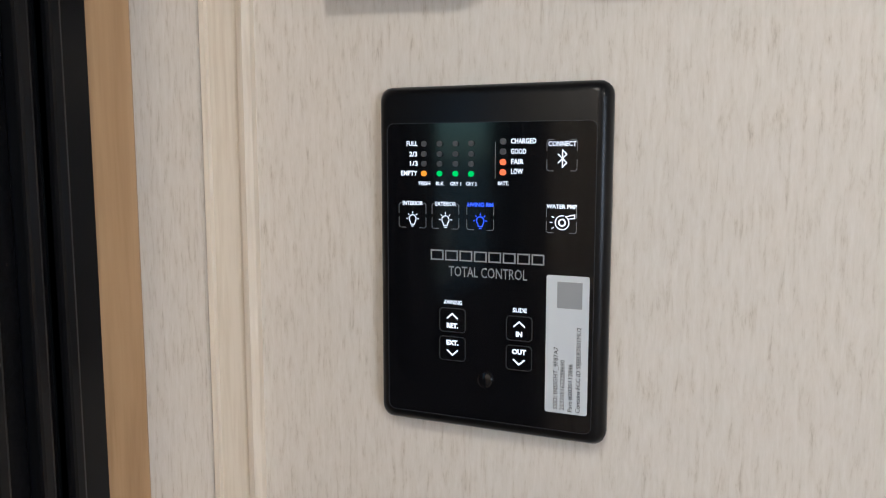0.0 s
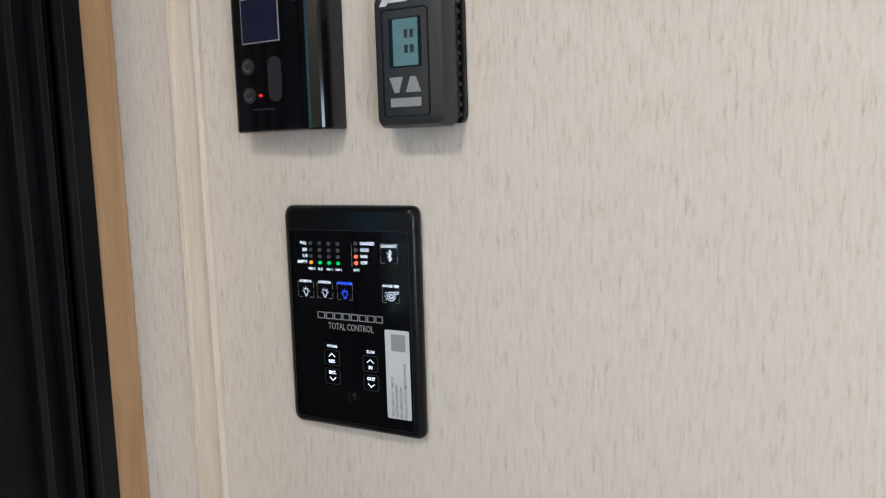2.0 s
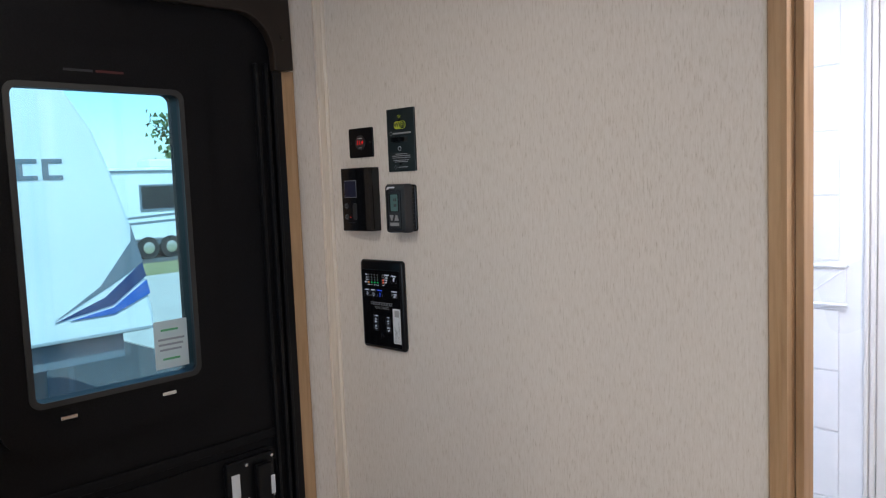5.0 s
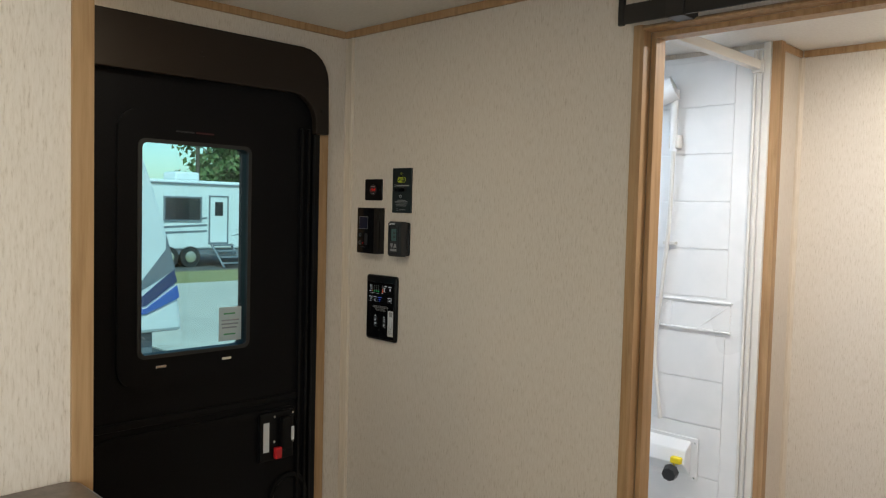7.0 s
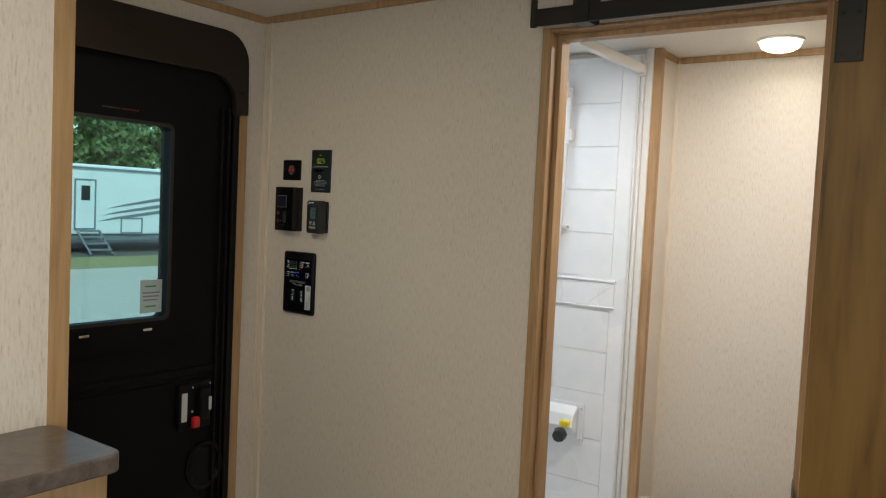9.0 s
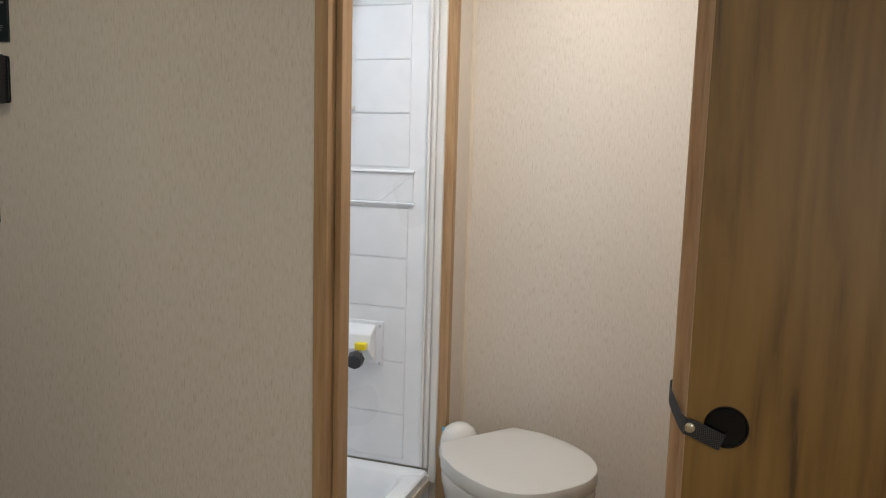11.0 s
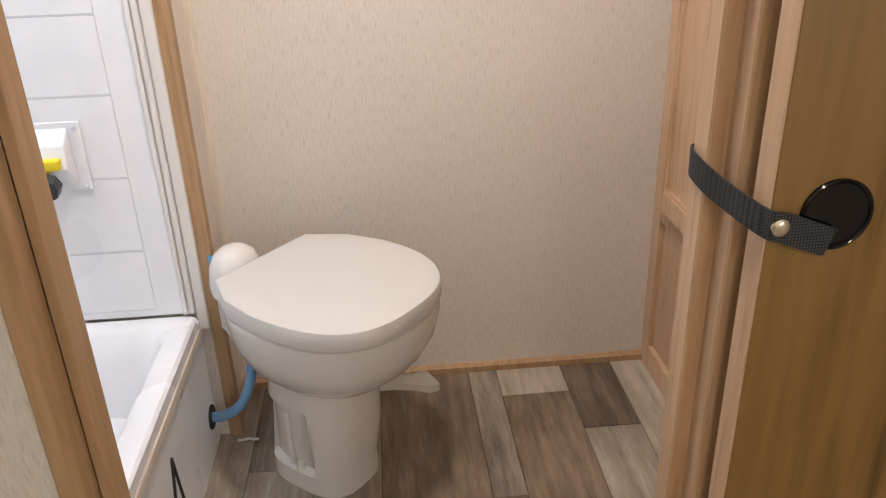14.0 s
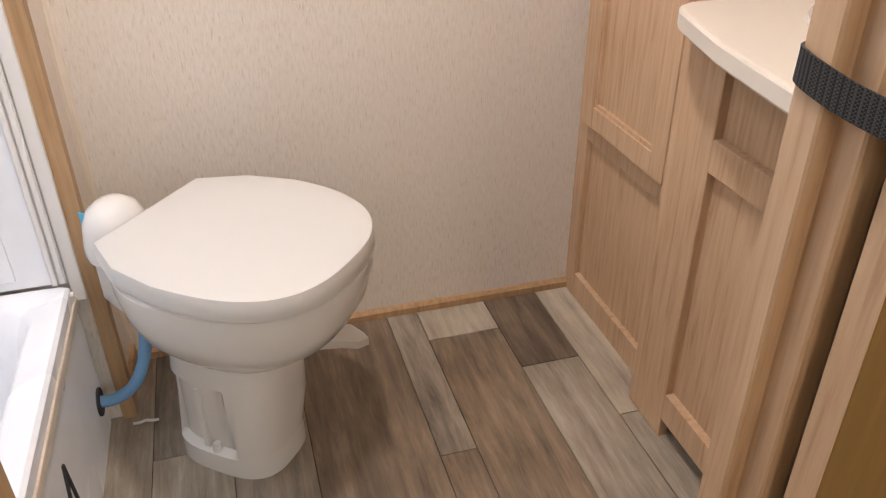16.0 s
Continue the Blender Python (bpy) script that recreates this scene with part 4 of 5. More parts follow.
def control_panel():
    x0, x1, z0, z1 = PX0, PX1, PZ0, PZ1
    W, Hh = x1 - x0, z1 - z0
    t = thing("control_panel", ((x0 + x1) / 2, 0, z0), "black touch control panel with lit indicators and a white label", "control panel")
    loops = []
    for ins, y, r in ((0.002, 0.0, 0.006), (0.0, -0.003, 0.007), (0.0, -0.007, 0.007), (0.002, -0.0105, 0.007), (0.005, -0.012, 0.006)):
        loops.append([Vector((u, y, v)) for u, v in rounded(x0 + ins, x1 - ins, z0 + ins, z1 - ins, r, 5)])
    part("housing", loft(loops), M_blackpl, t, smooth=True)
    fy = -0.012

    def X(u):
        return x0 + W * (u + 0.12 * u * (1 - u))

    def Z(v):
        return z1 - Hh * v
    ft = part("face_plate", prism(rounded(X(0.045), X(0.945), Z(0.965), Z(0.105), 0.004), "y", fy + 0.0005, fy - 0.0008), M_gloss, t, "glossy black touch face")
    part("face_line", ring(rounded(X(0.045), X(0.945), Z(0.965), Z(0.105), 0.004), rounded(X(0.048), X(0.942), Z(0.963), Z(0.107), 0.0038), "y", fy - 0.0008, fy - 0.0012), M_thermo, t)
    y = fy - 0.0012

    def word(s, u, v, h, material, wide=None, bold=0.0):
        words(s, Hh * h * 1.35, on_wall(X(u), Z(v), y), material, "lettering", ft, W * wide if wide else None, bold * 0.3)
    # tank levels
    for s, v, w in (("FULL", 0.165, 0.05), ("2/3", 0.195, 0.037), ("1/3", 0.222, 0.037), ("EMPTY", 0.250, 0.076)):
        word(s, 0.178 - w / 2 + 0.0, v, 0.014, M_glow, w, 0.0003)
    cols = (0.205, 0.272, 0.340, 0.407)
    for ci, u in enumerate(cols):
        for ri, v in enumerate((0.165, 0.194, 0.222, 0.250)):
            m = M_ledoff if ri < 3 else (M_ledo if ci == 0 else M_ledg)
            part("indicator", disc(X(u), Z(v), y, W * 0.0115), m, ft)
    for s, u, w in (("FRESH", 0.207, 0.052), ("BLK", 0.272, 0.036), ("GRY 1", 0.342, 0.048), ("GRY 2", 0.408, 0.048)):
        word(s, u, 0.279, 0.0105, M_glow, w, 0.0002)
    for v, m in ((0.160, M_ledoff), (0.188, M_ledoff), (0.217, M_ledr), (0.245, M_ledr)):
        part("indicator", disc(X(0.543), Z(v), y, W * 0.0125), m, ft)
    for s, v, w in (("CHARGED", 0.160, 0.105), ("GOOD", 0.188, 0.064), ("FAIR", 0.216, 0.052), ("LOW", 0.243, 0.050)):
        word(s, 0.577 + w / 2, v, 0.0145, M_glow, w, 0.0003)
    word("BATT.", 0.545, 0.276, 0.0105, M_glow, 0.046, 0.0002)
    part("bracket_line", stroke([(X(0.510), Z(0.162)), (X(0.510), Z(0.262))], 0.0002, y), M_greyink, ft)

    def button_corners(u0, u1, v0, v1):
        for u, v, du, dv in ((u0, v0, 1, 1), (u1, v0, -1, 1), (u0, v1, 1, -1), (u1, v1, -1, -1)):
            part("button_corner", stroke([(X(u + du * 0.03), Z(v)), (X(u + du * 0.006), Z(v)), (X(u), Z(v + dv * 0.005)), (X(u), Z(v + dv * 0.03))], 0.00018, y), M_greyink, ft)

    def bulb(u, v, m):
        cx, cz = X(u), Z(v)
        part("bulb_icon", stroke([(cx - 0.00107, cz - 0.00312), (cx - 0.00131, cz - 0.00180)] + arc(cx, cz, 0.00213, 215, -35, 12) + [(cx + 0.00107, cz - 0.00312), (cx - 0.00107, cz - 0.00312)], 0.00032, y), m, ft)
        part("bulb_icon", stroke([(cx - 0.00074, cz - 0.00410), (cx + 0.00074, cz - 0.00410)], 0.0003, y), m, ft)
        for a in (0, 45, 90, 135, 180):
            c, s = math.cos(radians(a)), math.sin(radians(a))
            part("bulb_ray", stroke([(cx + c * 0.00295, cz + s * 0.00295), (cx + c * 0.00385, cz + s * 0.00385)], 0.0003, y), m, ft)
    for s, u, w, m in (("INTERIOR", 0.155, 0.094, M_glow), ("EXTERIOR", 0.297, 0.094, M_glow), ("LIVING RM", 0.447, 0.112, M_glowblue)):
        word(s, u, 0.337, 0.0115, m, w, 0.00025)
        bulb(u, 0.382, m)
        button_corners(u - 0.058, u + 0.058, 0.336, 0.408)
    word("CONNECT", 0.795, 0.168, 0.0135, M_glow, 0.112, 0.00025)
    button_corners(0.730, 0.860, 0.156, 0.240)
    cx, cz, q = X(0.797), Z(0.207), 0.0022
    part("radio_icon", stroke([(cx - q, cz + q), (cx + q, cz - q), (cx, cz - 2 * q), (cx, cz + 2 * q), (cx + q, cz + q), (cx - q, cz - q)], 0.0004, y), M_glow, ft)
    word("WATER PMP", 0.797, 0.337, 0.0115, M_glow, 0.122, 0.00025)
    button_corners(0.732, 0.862, 0.336, 0.408)
    cx, cz = X(0.800), Z(0.380)
    part("pump_icon", stroke(arc(cx, cz, 0.0036, 75, 420, 22) + [(cx + 0.0065, cz + 0.0042), (cx + 0.0065, cz + 0.0024), (cx + 0.0034, cz + 0.0020)], 0.00032, y), M_glow, ft)
    part("pump_icon", stroke(arc(cx, cz, 0.0017, 0, 360, 12), 0.0005, y), M_glow, ft)
    for a in (150, 180, 210):
        c, s = math.cos(radians(a)), math.sin(radians(a))
        part("pump_ray", stroke([(cx + c * 0.0050, cz + s * 0.0050), (cx + c * 0.0064, cz + s * 0.0064)], 0.0003, y), M_glow, ft)
    # maker's mark as plain outlined blocks, words below it
    for i in range(8):
        u = 0.233 + i * 0.0625
        part("mark_block", ring([(X(u), Z(0.500)), (X(u + 0.055), Z(0.500)), (X(u + 0.055), Z(0.470)), (X(u), Z(0.470))],
                                [(X(u) + 0.0007, Z(0.500) + 0.0007), (X(u + 0.055) - 0.0007, Z(0.500) + 0.0007), (X(u + 0.055) - 0.0007, Z(0.470) - 0.0007), (X(u) + 0.0007, Z(0.470) - 0.0007)], "y", y + 0.0003, y), M_greyink, ft)
    word("TOTAL CONTROL", 0.478, 0.532, 0.031, M_greyink, 0.342, 0.0001)
    # awning and slide keys
    for u, cap, up, dn, dv in ((0.330, "AWNING", "RET.", "EXT.", 0.010), (0.622, "SLIDE", "IN", "OUT", 0.018)):
        word(cap, u, 0.613 + dv, 0.0125, M_glow, 0.082 if cap == "AWNING" else 0.06, 0.00025)
        for v0, v1, s, sgn in ((0.628, 0.700, up, 1), (0.712, 0.785, dn, -1)):
            v0, v1 = v0 + dv, v1 + dv
            k = part("key", prism(rounded(X(u - 0.058), X(u + 0.058), Z(v1), Z(v0), 0.0022), "y", y + 0.0004, y - 0.0006, 0.0003, 1), M_gloss, ft, "raised glossy key")
            # charcoal ring painted for the glint along the key's rim
            part("key_glint", ring(rounded(X(u - 0.058), X(u + 0.058), Z(v1), Z(v0), 0.0022), rounded(X(u - 0.054), X(u + 0.054), Z(v1) + 0.0005, Z(v0) - 0.0005, 0.0019), "y", y - 0.0006, y - 0.0009), M_thermo, k)
            zc = (Z(v0) + Z(v1)) / 2
            c = zc + sgn * 0.0022
            part("arrow", stroke([(X(u) - 0.0030, c - sgn * 0.0012), (X(u), c + sgn * 0.0014), (X(u) + 0.0030, c - sgn * 0.0012)], 0.0006, y - 0.0008), M_glow, ft)
            words(s, Hh * 0.019, on_wall(X(u), zc - sgn * 0.0032, y - 0.0008), M_glow, "lettering", ft, None, 0.0002)
    sn = loft([[Vector((X(0.474) + r * math.cos(2 * math.pi * i / 20), yy, Z(0.842) + r * math.sin(2 * math.pi * i / 20))) for i in range(20)] for r, yy in ((0.0045, y), (0.0042, y - 0.0015), (0.0028, y - 0.0024), (0.001, y - 0.0026))])
    part("sensor", sn, M_gloss, t, "domed black sensor", smooth=True)
    # sticker
    s0, s1, t0, t1 = 0.737, 0.925, 0.912, 0.525
    st = part("sticker", prism(rounded(X(s0), X(s1), Z(t0), Z(t1), 0.0012), "y", fy - 0.0005, fy - 0.0012), M_label, t, "white label with printed serial lines")
    yy = fy - 0.0014
    part("print_block", box(X(0.785), X(0.895), yy, yy + 0.0002, Z(0.615), Z(0.542)), M_greyink, st, "grey printed square")
    turn = Matrix.Rotation(radians(90), 4, 'Y').inverted()
    for s, u, v0, v1 in (("SSID: INSIGHT_9F87A7", 0.785, 0.725, 0.902), ("26370E1622288690", 0.815, 0.76, 0.902), ("Part #2020112846", 0.850, 0.77, 0.905), ("Contains FCC ID S8JBLR7601MU2", 0.885, 0.665, 0.905)):
        m = Matrix.Translation((X(u), yy - 0.0001, (Z(v0) + Z(v1)) / 2)) @ FACE @ Matrix.Rotation(radians(90), 4, 'Z')
        words(s, 0.0034, m, M_ink, "lettering", st, abs(Z(v0) - Z(v1)), 0.0)


def hub_monitor():
    x0, x1, z0, z1 = FX0, FX1, FZ0, FZ1
    t = thing("monitor", ((x0 + x1) / 2, 0, z0), "glossy black wall monitor with a small dark screen", "monitor")
    y = -0.030
    prof = [(x0, 0.0), (x0, -0.022), (x0 + 0.004, -0.026), (x1 - 0.024, y), (x1 - 0.014, y - 0.001), (x1 - 0.004, y + 0.003), (x1, y + 0.010), (x1, 0.0)]
    part("case", prism(prof, "z", z0, z1, 0.0012, 1), M_gloss, t)
    w, h = x1 - x0, z1 - z0

    def F(u, v):
        xx = x0 + w * u
        return xx, -0.0264 - (y + 0.026) * -1 * 0 - 0.004 * min(1, u / 0.72), z1 - h * v

    def plate(name, u0, u1, v0, v1, m, dy=0.0006, lab=""):
        bm = bmesh.new()
        c = [F(u0, v0), F(u1, v0), F(u1, v1), F(u0, v1)]
        loopa = [Vector((a, b - 0.0, d)) for a, b, d in c]
        loopb = [Vector((a, b - dy, d)) for a, b, d in c]
        bm.free()
        return part(name, loft([loopa, loopb]), m, t, lab)
    plate("screen_edge", 0.155, 0.575, 0.195, 0.465, M_greyink, 0.0004)
    plate("screen", 0.165, 0.565, 0.202, 0.458, M_screen, 0.0008, "dark blue screen")
    for v in (0.600, 0.775):
        a, b, c = F(0.205, v)
        part("button", disc(a, c, b - 0.0004, 0.0065, 0.0006, 20), M_thermo, t)
        part("button_mark", stroke(arc(a, c, 0.0036, 60, 320, 12), 0.0004, b - 0.0013), M_greyink, t)
    a, b, c = F(0.50, 0.60)
    a2, b2, c2 = F(0.50, 0.785)
    part("button", prism(rounded(a - 0.0065, a + 0.0065, c2 - 0.005, c + 0.006, 0.0062), "y", b + 0.0005, b - 0.0008), M_thermo, t, "grey rocker key")
    a, b, c = F(0.335, 0.780)
    part("indicator", disc(a, c, b - 0.0004, 0.0012), M_redtxt, t, "small red light")
    a, b, c = F(0.36, 0.865)
    part("print", box(a - 0.011, a + 0.011, b - 0.0006, b, c - 0.0007, c + 0.0007), M_thermo, t)


def thermostat():
    x0, x1, z0, z1 = HX0, HX1, HZ0, HZ1
    t = thing("thermostat", ((x0 + x1) / 2, 0, z0), "dark grey wall thermostat with a small display", "thermostat")
    part("back_plate", prism(rounded(x0 + 0.006, x1 + 0.003, z0 + 0.002, z1 - 0.002, 0.006), "y", 0.0, -0.006, 0.001, 1), M_blackpl, t)
    part("vent_core", prism(rounded(x0 + 0.004, x1 - 0.001, z0 + 0.004, z1 - 0.004, 0.004), "y", -0.006, -0.012), M_rubber, t)
    for i in range(12):
        z = z0 + 0.008 + i * (z1 - z0 - 0.016) / 11
        part("vent_rib", box(x1 - 0.001, x1 + 0.001, -0.0115, -0.0065, z - 0.0012, z + 0.0012), M_thermo, t)
    loops = [[Vector((u, y, v)) for u, v in rounded(x0 + i, x1 - i, z0 + i, z1 - i, 0.006, 5)] for i, y in ((0.0, -0.012), (0.0, -0.026), (0.002, -0.0305), (0.006, -0.032))]
    part("cover", loft(loops), M_thermo, t, smooth=True)
    w, h = x1 - x0, z1 - z0
    y = -0.032

    def X(u):
        return x0 + w * u

    def Z(v):
        return z1 - h * v
    part("face_line", ring(rounded(X(0.14), X(0.80), Z(0.92), Z(0.13), 0.003), rounded(X(0.155), X(0.785), Z(0.913), Z(0.137), 0.0026), "y", y, y - 0.0008), M_blackpl, t)
    part("display_recess", box(X(0.24), X(0.70), y - 0.0006, y, Z(0.56), Z(0.20), 0.0002, 1), M_blackpl, t)
    d = part("display", box(X(0.31), X(0.66), y - 0.0012, y, Z(0.55), Z(0.21)), M_lcd, t, "grey-green liquid crystal display")
    for i, (u, v) in enumerate(((0.47, 0.29), (0.55, 0.29), (0.47, 0.40), (0.55, 0.40))):
        part("digit_bar", box(X(u), X(u + 0.05), y - 0.0014, y - 0.0012, Z(v + 0.06), Z(v)), M_thermo, d)
    part("key", prism([(X(0.24), Z(0.63)), (X(0.43), Z(0.63)), (X(0.37), Z(0.745)), (X(0.31), Z(0.745))], "y", y, y - 0.0012), M_greybtn, t, "grey down key")
    part("key", prism([(X(0.47), Z(0.745)), (X(0.68), Z(0.745)), (X(0.61), Z(0.63)), (X(0.54), Z(0.63))], "y", y, y - 0.0012), M_greybtn, t, "grey up key")
    part("key", prism(rounded(X(0.25), X(0.68), Z(0.85), Z(0.785), 0.0008), "y", y, y - 0.0012), M_greybtn, t, "grey mode key")
    part("mark", prism([(X(0.12), Z(0.105)), (X(0.22), Z(0.105)), (X(0.27), Z(0.055)), (X(0.17), Z(0.055))], "y", y + 0.0005, y - 0.0004), M_label, t)
    part("mark", box(X(0.24), X(0.52), y - 0.0004, y + 0.0005, Z(0.085), Z(0.052)), M_label, t)


def volt_meter():
    x0, x1, z0, z1 = VX0, VX1, VZ0, VZ1
    t = thing("volt_meter", ((x0 + x1) / 2, 0, z0), "small black plate with a red digital voltage display", "volt meter")
    part("plate", prism(rounded(x0, x1, z0, z1, 0.004), "y", 0.0, -0.004, 0.0008, 1), M_blackpl, t)
    cx, cz = (x0 + x1) / 2, (z0 + z1) / 2
    part("dial", rod(bmesh.new(), (cx, -0.004, cz), (cx, -0.006, cz), 0.0155, 28), M_thermo, t, "round charcoal meter insert")
    words("11.4", 0.0115, on_wall(cx, cz, -0.0064), M_redtxt, "digits", t, 0.019, 0.0003)
    part("print", box(cx - 0.008, cx + 0.008, -0.0063, -0.006, cz + 0.0085, cz + 0.0100), M_greyink, t)
    part("print", box(cx - 0.005, cx + 0.005, -0.0063, -0.006, cz - 0.0115, cz - 0.0100), M_greyink, t)
    for u in (-1, 1):
        part("screw", disc(cx + u * (x1 - x0) * 0.40, cz, -0.0045, 0.0026, 0.001), M_metal, t)


def wifi_plate():
    x0, x1, z0, z1 = WX0, WX1, WZ0, WZ1
    t = thing("wifi_plate", ((x0 + x1) / 2, 0, z0), "black hotspot wall plate with a lime wireless mark", "wall plate")
    part("plate", prism(rounded(x0, x1, z0, z1, 0.002), "y", 0.0, -0.005, 0.0012, 1), M_wifi, t)
    w, h, y = x1 - x0, z1 - z0, -0.0053

    def X(u):
        return x0 + w * u

    def Z(v):
        return z1 - h * v
    for r in (0.0025, 0.005, 0.0075):
        part("wave", stroke(arc(X(0.47), Z(0.165), r, 45, 135, 8), 0.0007, y), M_lime, t)
    part("badge", prism(rounded(X(0.27), X(0.70), Z(0.325), Z(0.20), 0.0072), "y", -0.005, y), M_lime, t, "lime rounded badge")
    part("badge_half", prism(rounded(X(0.49), X(0.68), Z(0.318), Z(0.207), 0.0064), "y", -0.005, y - 0.0002), M_wifi, t)
    words("Wi", 0.0135, on_wall(X(0.385), Z(0.262), y - 0.0004), M_wifi, "lettering", t, None, 0.0002)
    words("Fi", 0.0135, on_wall(X(0.585), Z(0.262), y - 0.0005), M_lime, "lettering", t, None, 0.0002)
    part("print_ring", stroke(arc(X(0.15), Z(0.39), 0.0036, 0, 360, 14), 0.0006, y), M_greyink, t)
    part("print", box(X(0.22), X(0.88), y, -0.005, Z(0.405), Z(0.380)), M_greyink, t)
    for u in (0.30, 0.43, 0.58):
        part("connector", rod(bmesh.new(), (X(u), -0.005, Z(0.49)), (X(u), -0.013, Z(0.49)), 0.0052, 12), M_blackpl, t, "black push connector")
    part("slot", box(X(0.60), X(0.76), y, -0.005, Z(0.52), Z(0.46)), M_rubber, t)
    part("print_ring", stroke(arc(X(0.45), Z(0.635), 0.0042, 0, 360, 14), 0.0012, y), M_label, t)
    for v, a, b in ((0.715, 0.28, 0.72), (0.745, 0.16, 0.82), (0.775, 0.17, 0.83), (0.815, 0.20, 0.78), (0.840, 0.24, 0.74), (0.925, 0.38, 0.72)):
        part("print", box(X(a), X(b), y, -0.005, Z(v + 0.012), Z(v)), M_greyink, t)
    part("print_ring", stroke(arc(X(0.28), Z(0.93), 0.0036, 0, 360, 12), 0.0005, y), M_greyink, t)
    for v in (0.185, 0.875):
        part("screw", disc(X(0.47), Z(v), -0.0055, 0.0028, 0.001), M_blackpl, t)


# ---------- outside ----------


def outside():
    M_asph = grain(mat("asphalt", (0.06, 0.06, 0.06), 0.85), (1, 1, 1), [(0.3, (0.035, 0.037, 0.04)), (0.7, (0.09, 0.09, 0.09))], (12, 8, 0.7), 0.4, 0.3)
    M_pale = grain(mat("pale_concrete", (0.45, 0.43, 0.38), 0.85), (1, 1, 1), [(0.3, (0.38, 0.36, 0.32)), (0.7, (0.50, 0.48, 0.43))], (3, 8, 0.7), 0.3, 0.1)
    M_grass = grain(mat("dry_grass", (0.2, 0.2, 0.08), 0.9), (1, 1, 1), [(0.3, (0.14, 0.15, 0.05)), (0.7, (0.30, 0.27, 0.13))], (6, 8, 0.7), 0.5, 0.3)
    M_white_rv = grain(mat("white_fibreglass", (0.72, 0.74, 0.75), 0.25), (1, 1, 1), [(0.3, (0.70, 0.72, 0.73)), (0.7, (0.75, 0.77, 0.78))], (2, 3, 0.5), 0.5, 0.01)
    M_grey_rv = mat("grey_decal", (0.16, 0.18, 0.21), 0.4)
    M_blue_rv = mat("navy_decal", (0.03, 0.05, 0.14), 0.4)
    M_blue2 = mat("blue_decal", (0.05, 0.12, 0.42), 0.4)
    M_leaf = grain(mat("foliage", (0.06, 0.1, 0.03), 0.7), (1, 1, 1), [(0.3, (0.06, 0.10, 0.03)), (0.7, (0.13, 0.20, 0.06))], (2, 4, 0.6), 0.5, 0.0)
    M_bark = mat("bark", (0.09, 0.07, 0.05), 0.9)
    M_darkwin = mat("dark_window", (0.02, 0.025, 0.03), 0.08)
    G = -0.90
    setting("ground", box(-2500, 2500, -2500, 2500, G - 0.3, G), M_asph, "dark asphalt lot that runs to the horizon")
    setting("pavement", box(-19.9, -6.0, 4.3, 80, G, G + 0.02), M_pale, "pale concrete drive")
    tagged(solid("grass_strip", box(-23.6, -19.9, -40, 80, G, G + 0.03), M_grass, "dry mown grass strip", "grass"), kind="stuff")

    G0 = -0.85   # ground under the trailers before they are set at their true size
    # near trailer: white side with a curved nose
    n = thing("travel_trailer", (-5.2, -1.5, G0), "white travel trailer with a curved nose and blue swoosh decals", "trailer")
    nx = -4.0
    nose = [(-5.2, 0.30), (1.505, 0.30), (1.498, 0.42), (1.466, 0.60), (1.406, 0.975), (1.27, 1.43), (1.156, 1.74), (0.98, 2.02), (0.70, 2.24), (0.2, 2.36), (-5.2, 2.42)]
    part("body", prism(nose, "x", nx, nx - 2.3, 0.03), M_white_rv, n)

    def decal(pts, m, d=0.004):
        part("decal", prism(pts, "x", nx, nx + d), m, n)
    decal([(0.80, 0.46), (1.12, 0.66), (1.36, 0.96), (1.365, 1.08), (1.44, 0.80), (1.20, 0.66)], M_grey_rv)
    decal([(0.80, 0.45), (1.15, 0.58), (1.43, 0.80), (1.455, 0.70), (1.20, 0.52)], M_blue_rv, 0.007)
    decal([(0.90, 0.45), (1.20, 0.50), (1.455, 0.67), (1.475, 0.57), (1.20, 0.455)], M_blue2, 0.010)
    for y in (0.46, 0.64, 0.80):
        decal([(y, 1.41), (y + 0.13, 1.41), (y + 0.13, 1.44), (y + 0.04, 1.44), (y + 0.04, 1.52), (y + 0.13, 1.52), (y + 0.13, 1.55), (y, 1.55)], M_grey_rv)
    part("underframe", box(nx - 2.2, nx - 0.1, -5.0, 1.3, 0.12, 0.30), M_grey_rv, n)
    for y in (-3.2, -2.3):
        part("wheel", rod(bmesh.new(), (nx - 0.05, y, G0 + 0.34), (nx - 0.28, y, G0 + 0.34), 0.34, 28), M_rubber, n)
    part("jack_leg", box(nx - 1.2, nx - 1.1, 1.0, 1.1, G0, 0.14), M_grey_rv, n)
    n.scale = (1.1, 1.1, 1.1)
    n.location = Vector((1.9, -1.6, 1.5)) + 1.1 * (Vector(n.location) + Vector((0, 0, 0.17)) - Vector((1.9, -1.6, 1.5)))

    # far trailer with windows, door and steps
    f = thing("far_trailer", (-19.7, 8.6, G0), "long white trailer with grey swooshes parked across the lot", "trailer")
    fx = -18.5
    part("body", prism([(2.0, -0.33), (15.0, -0.33), (15.1, 0.9), (14.9, 1.45), (14.5, 1.62), (2.0, 1.60)], "x", fx, fx - 2.4, 0.05), M_white_rv, f)
    part("skirt", box(fx - 2.3, fx - 0.05, 2.1, 14.8, -0.48, -0.33), M_grey_rv, f)
    part("roof_edge", box(fx, fx + 0.03, 2.0, 14.6, 1.48, 1.53), M_grey_rv, f)
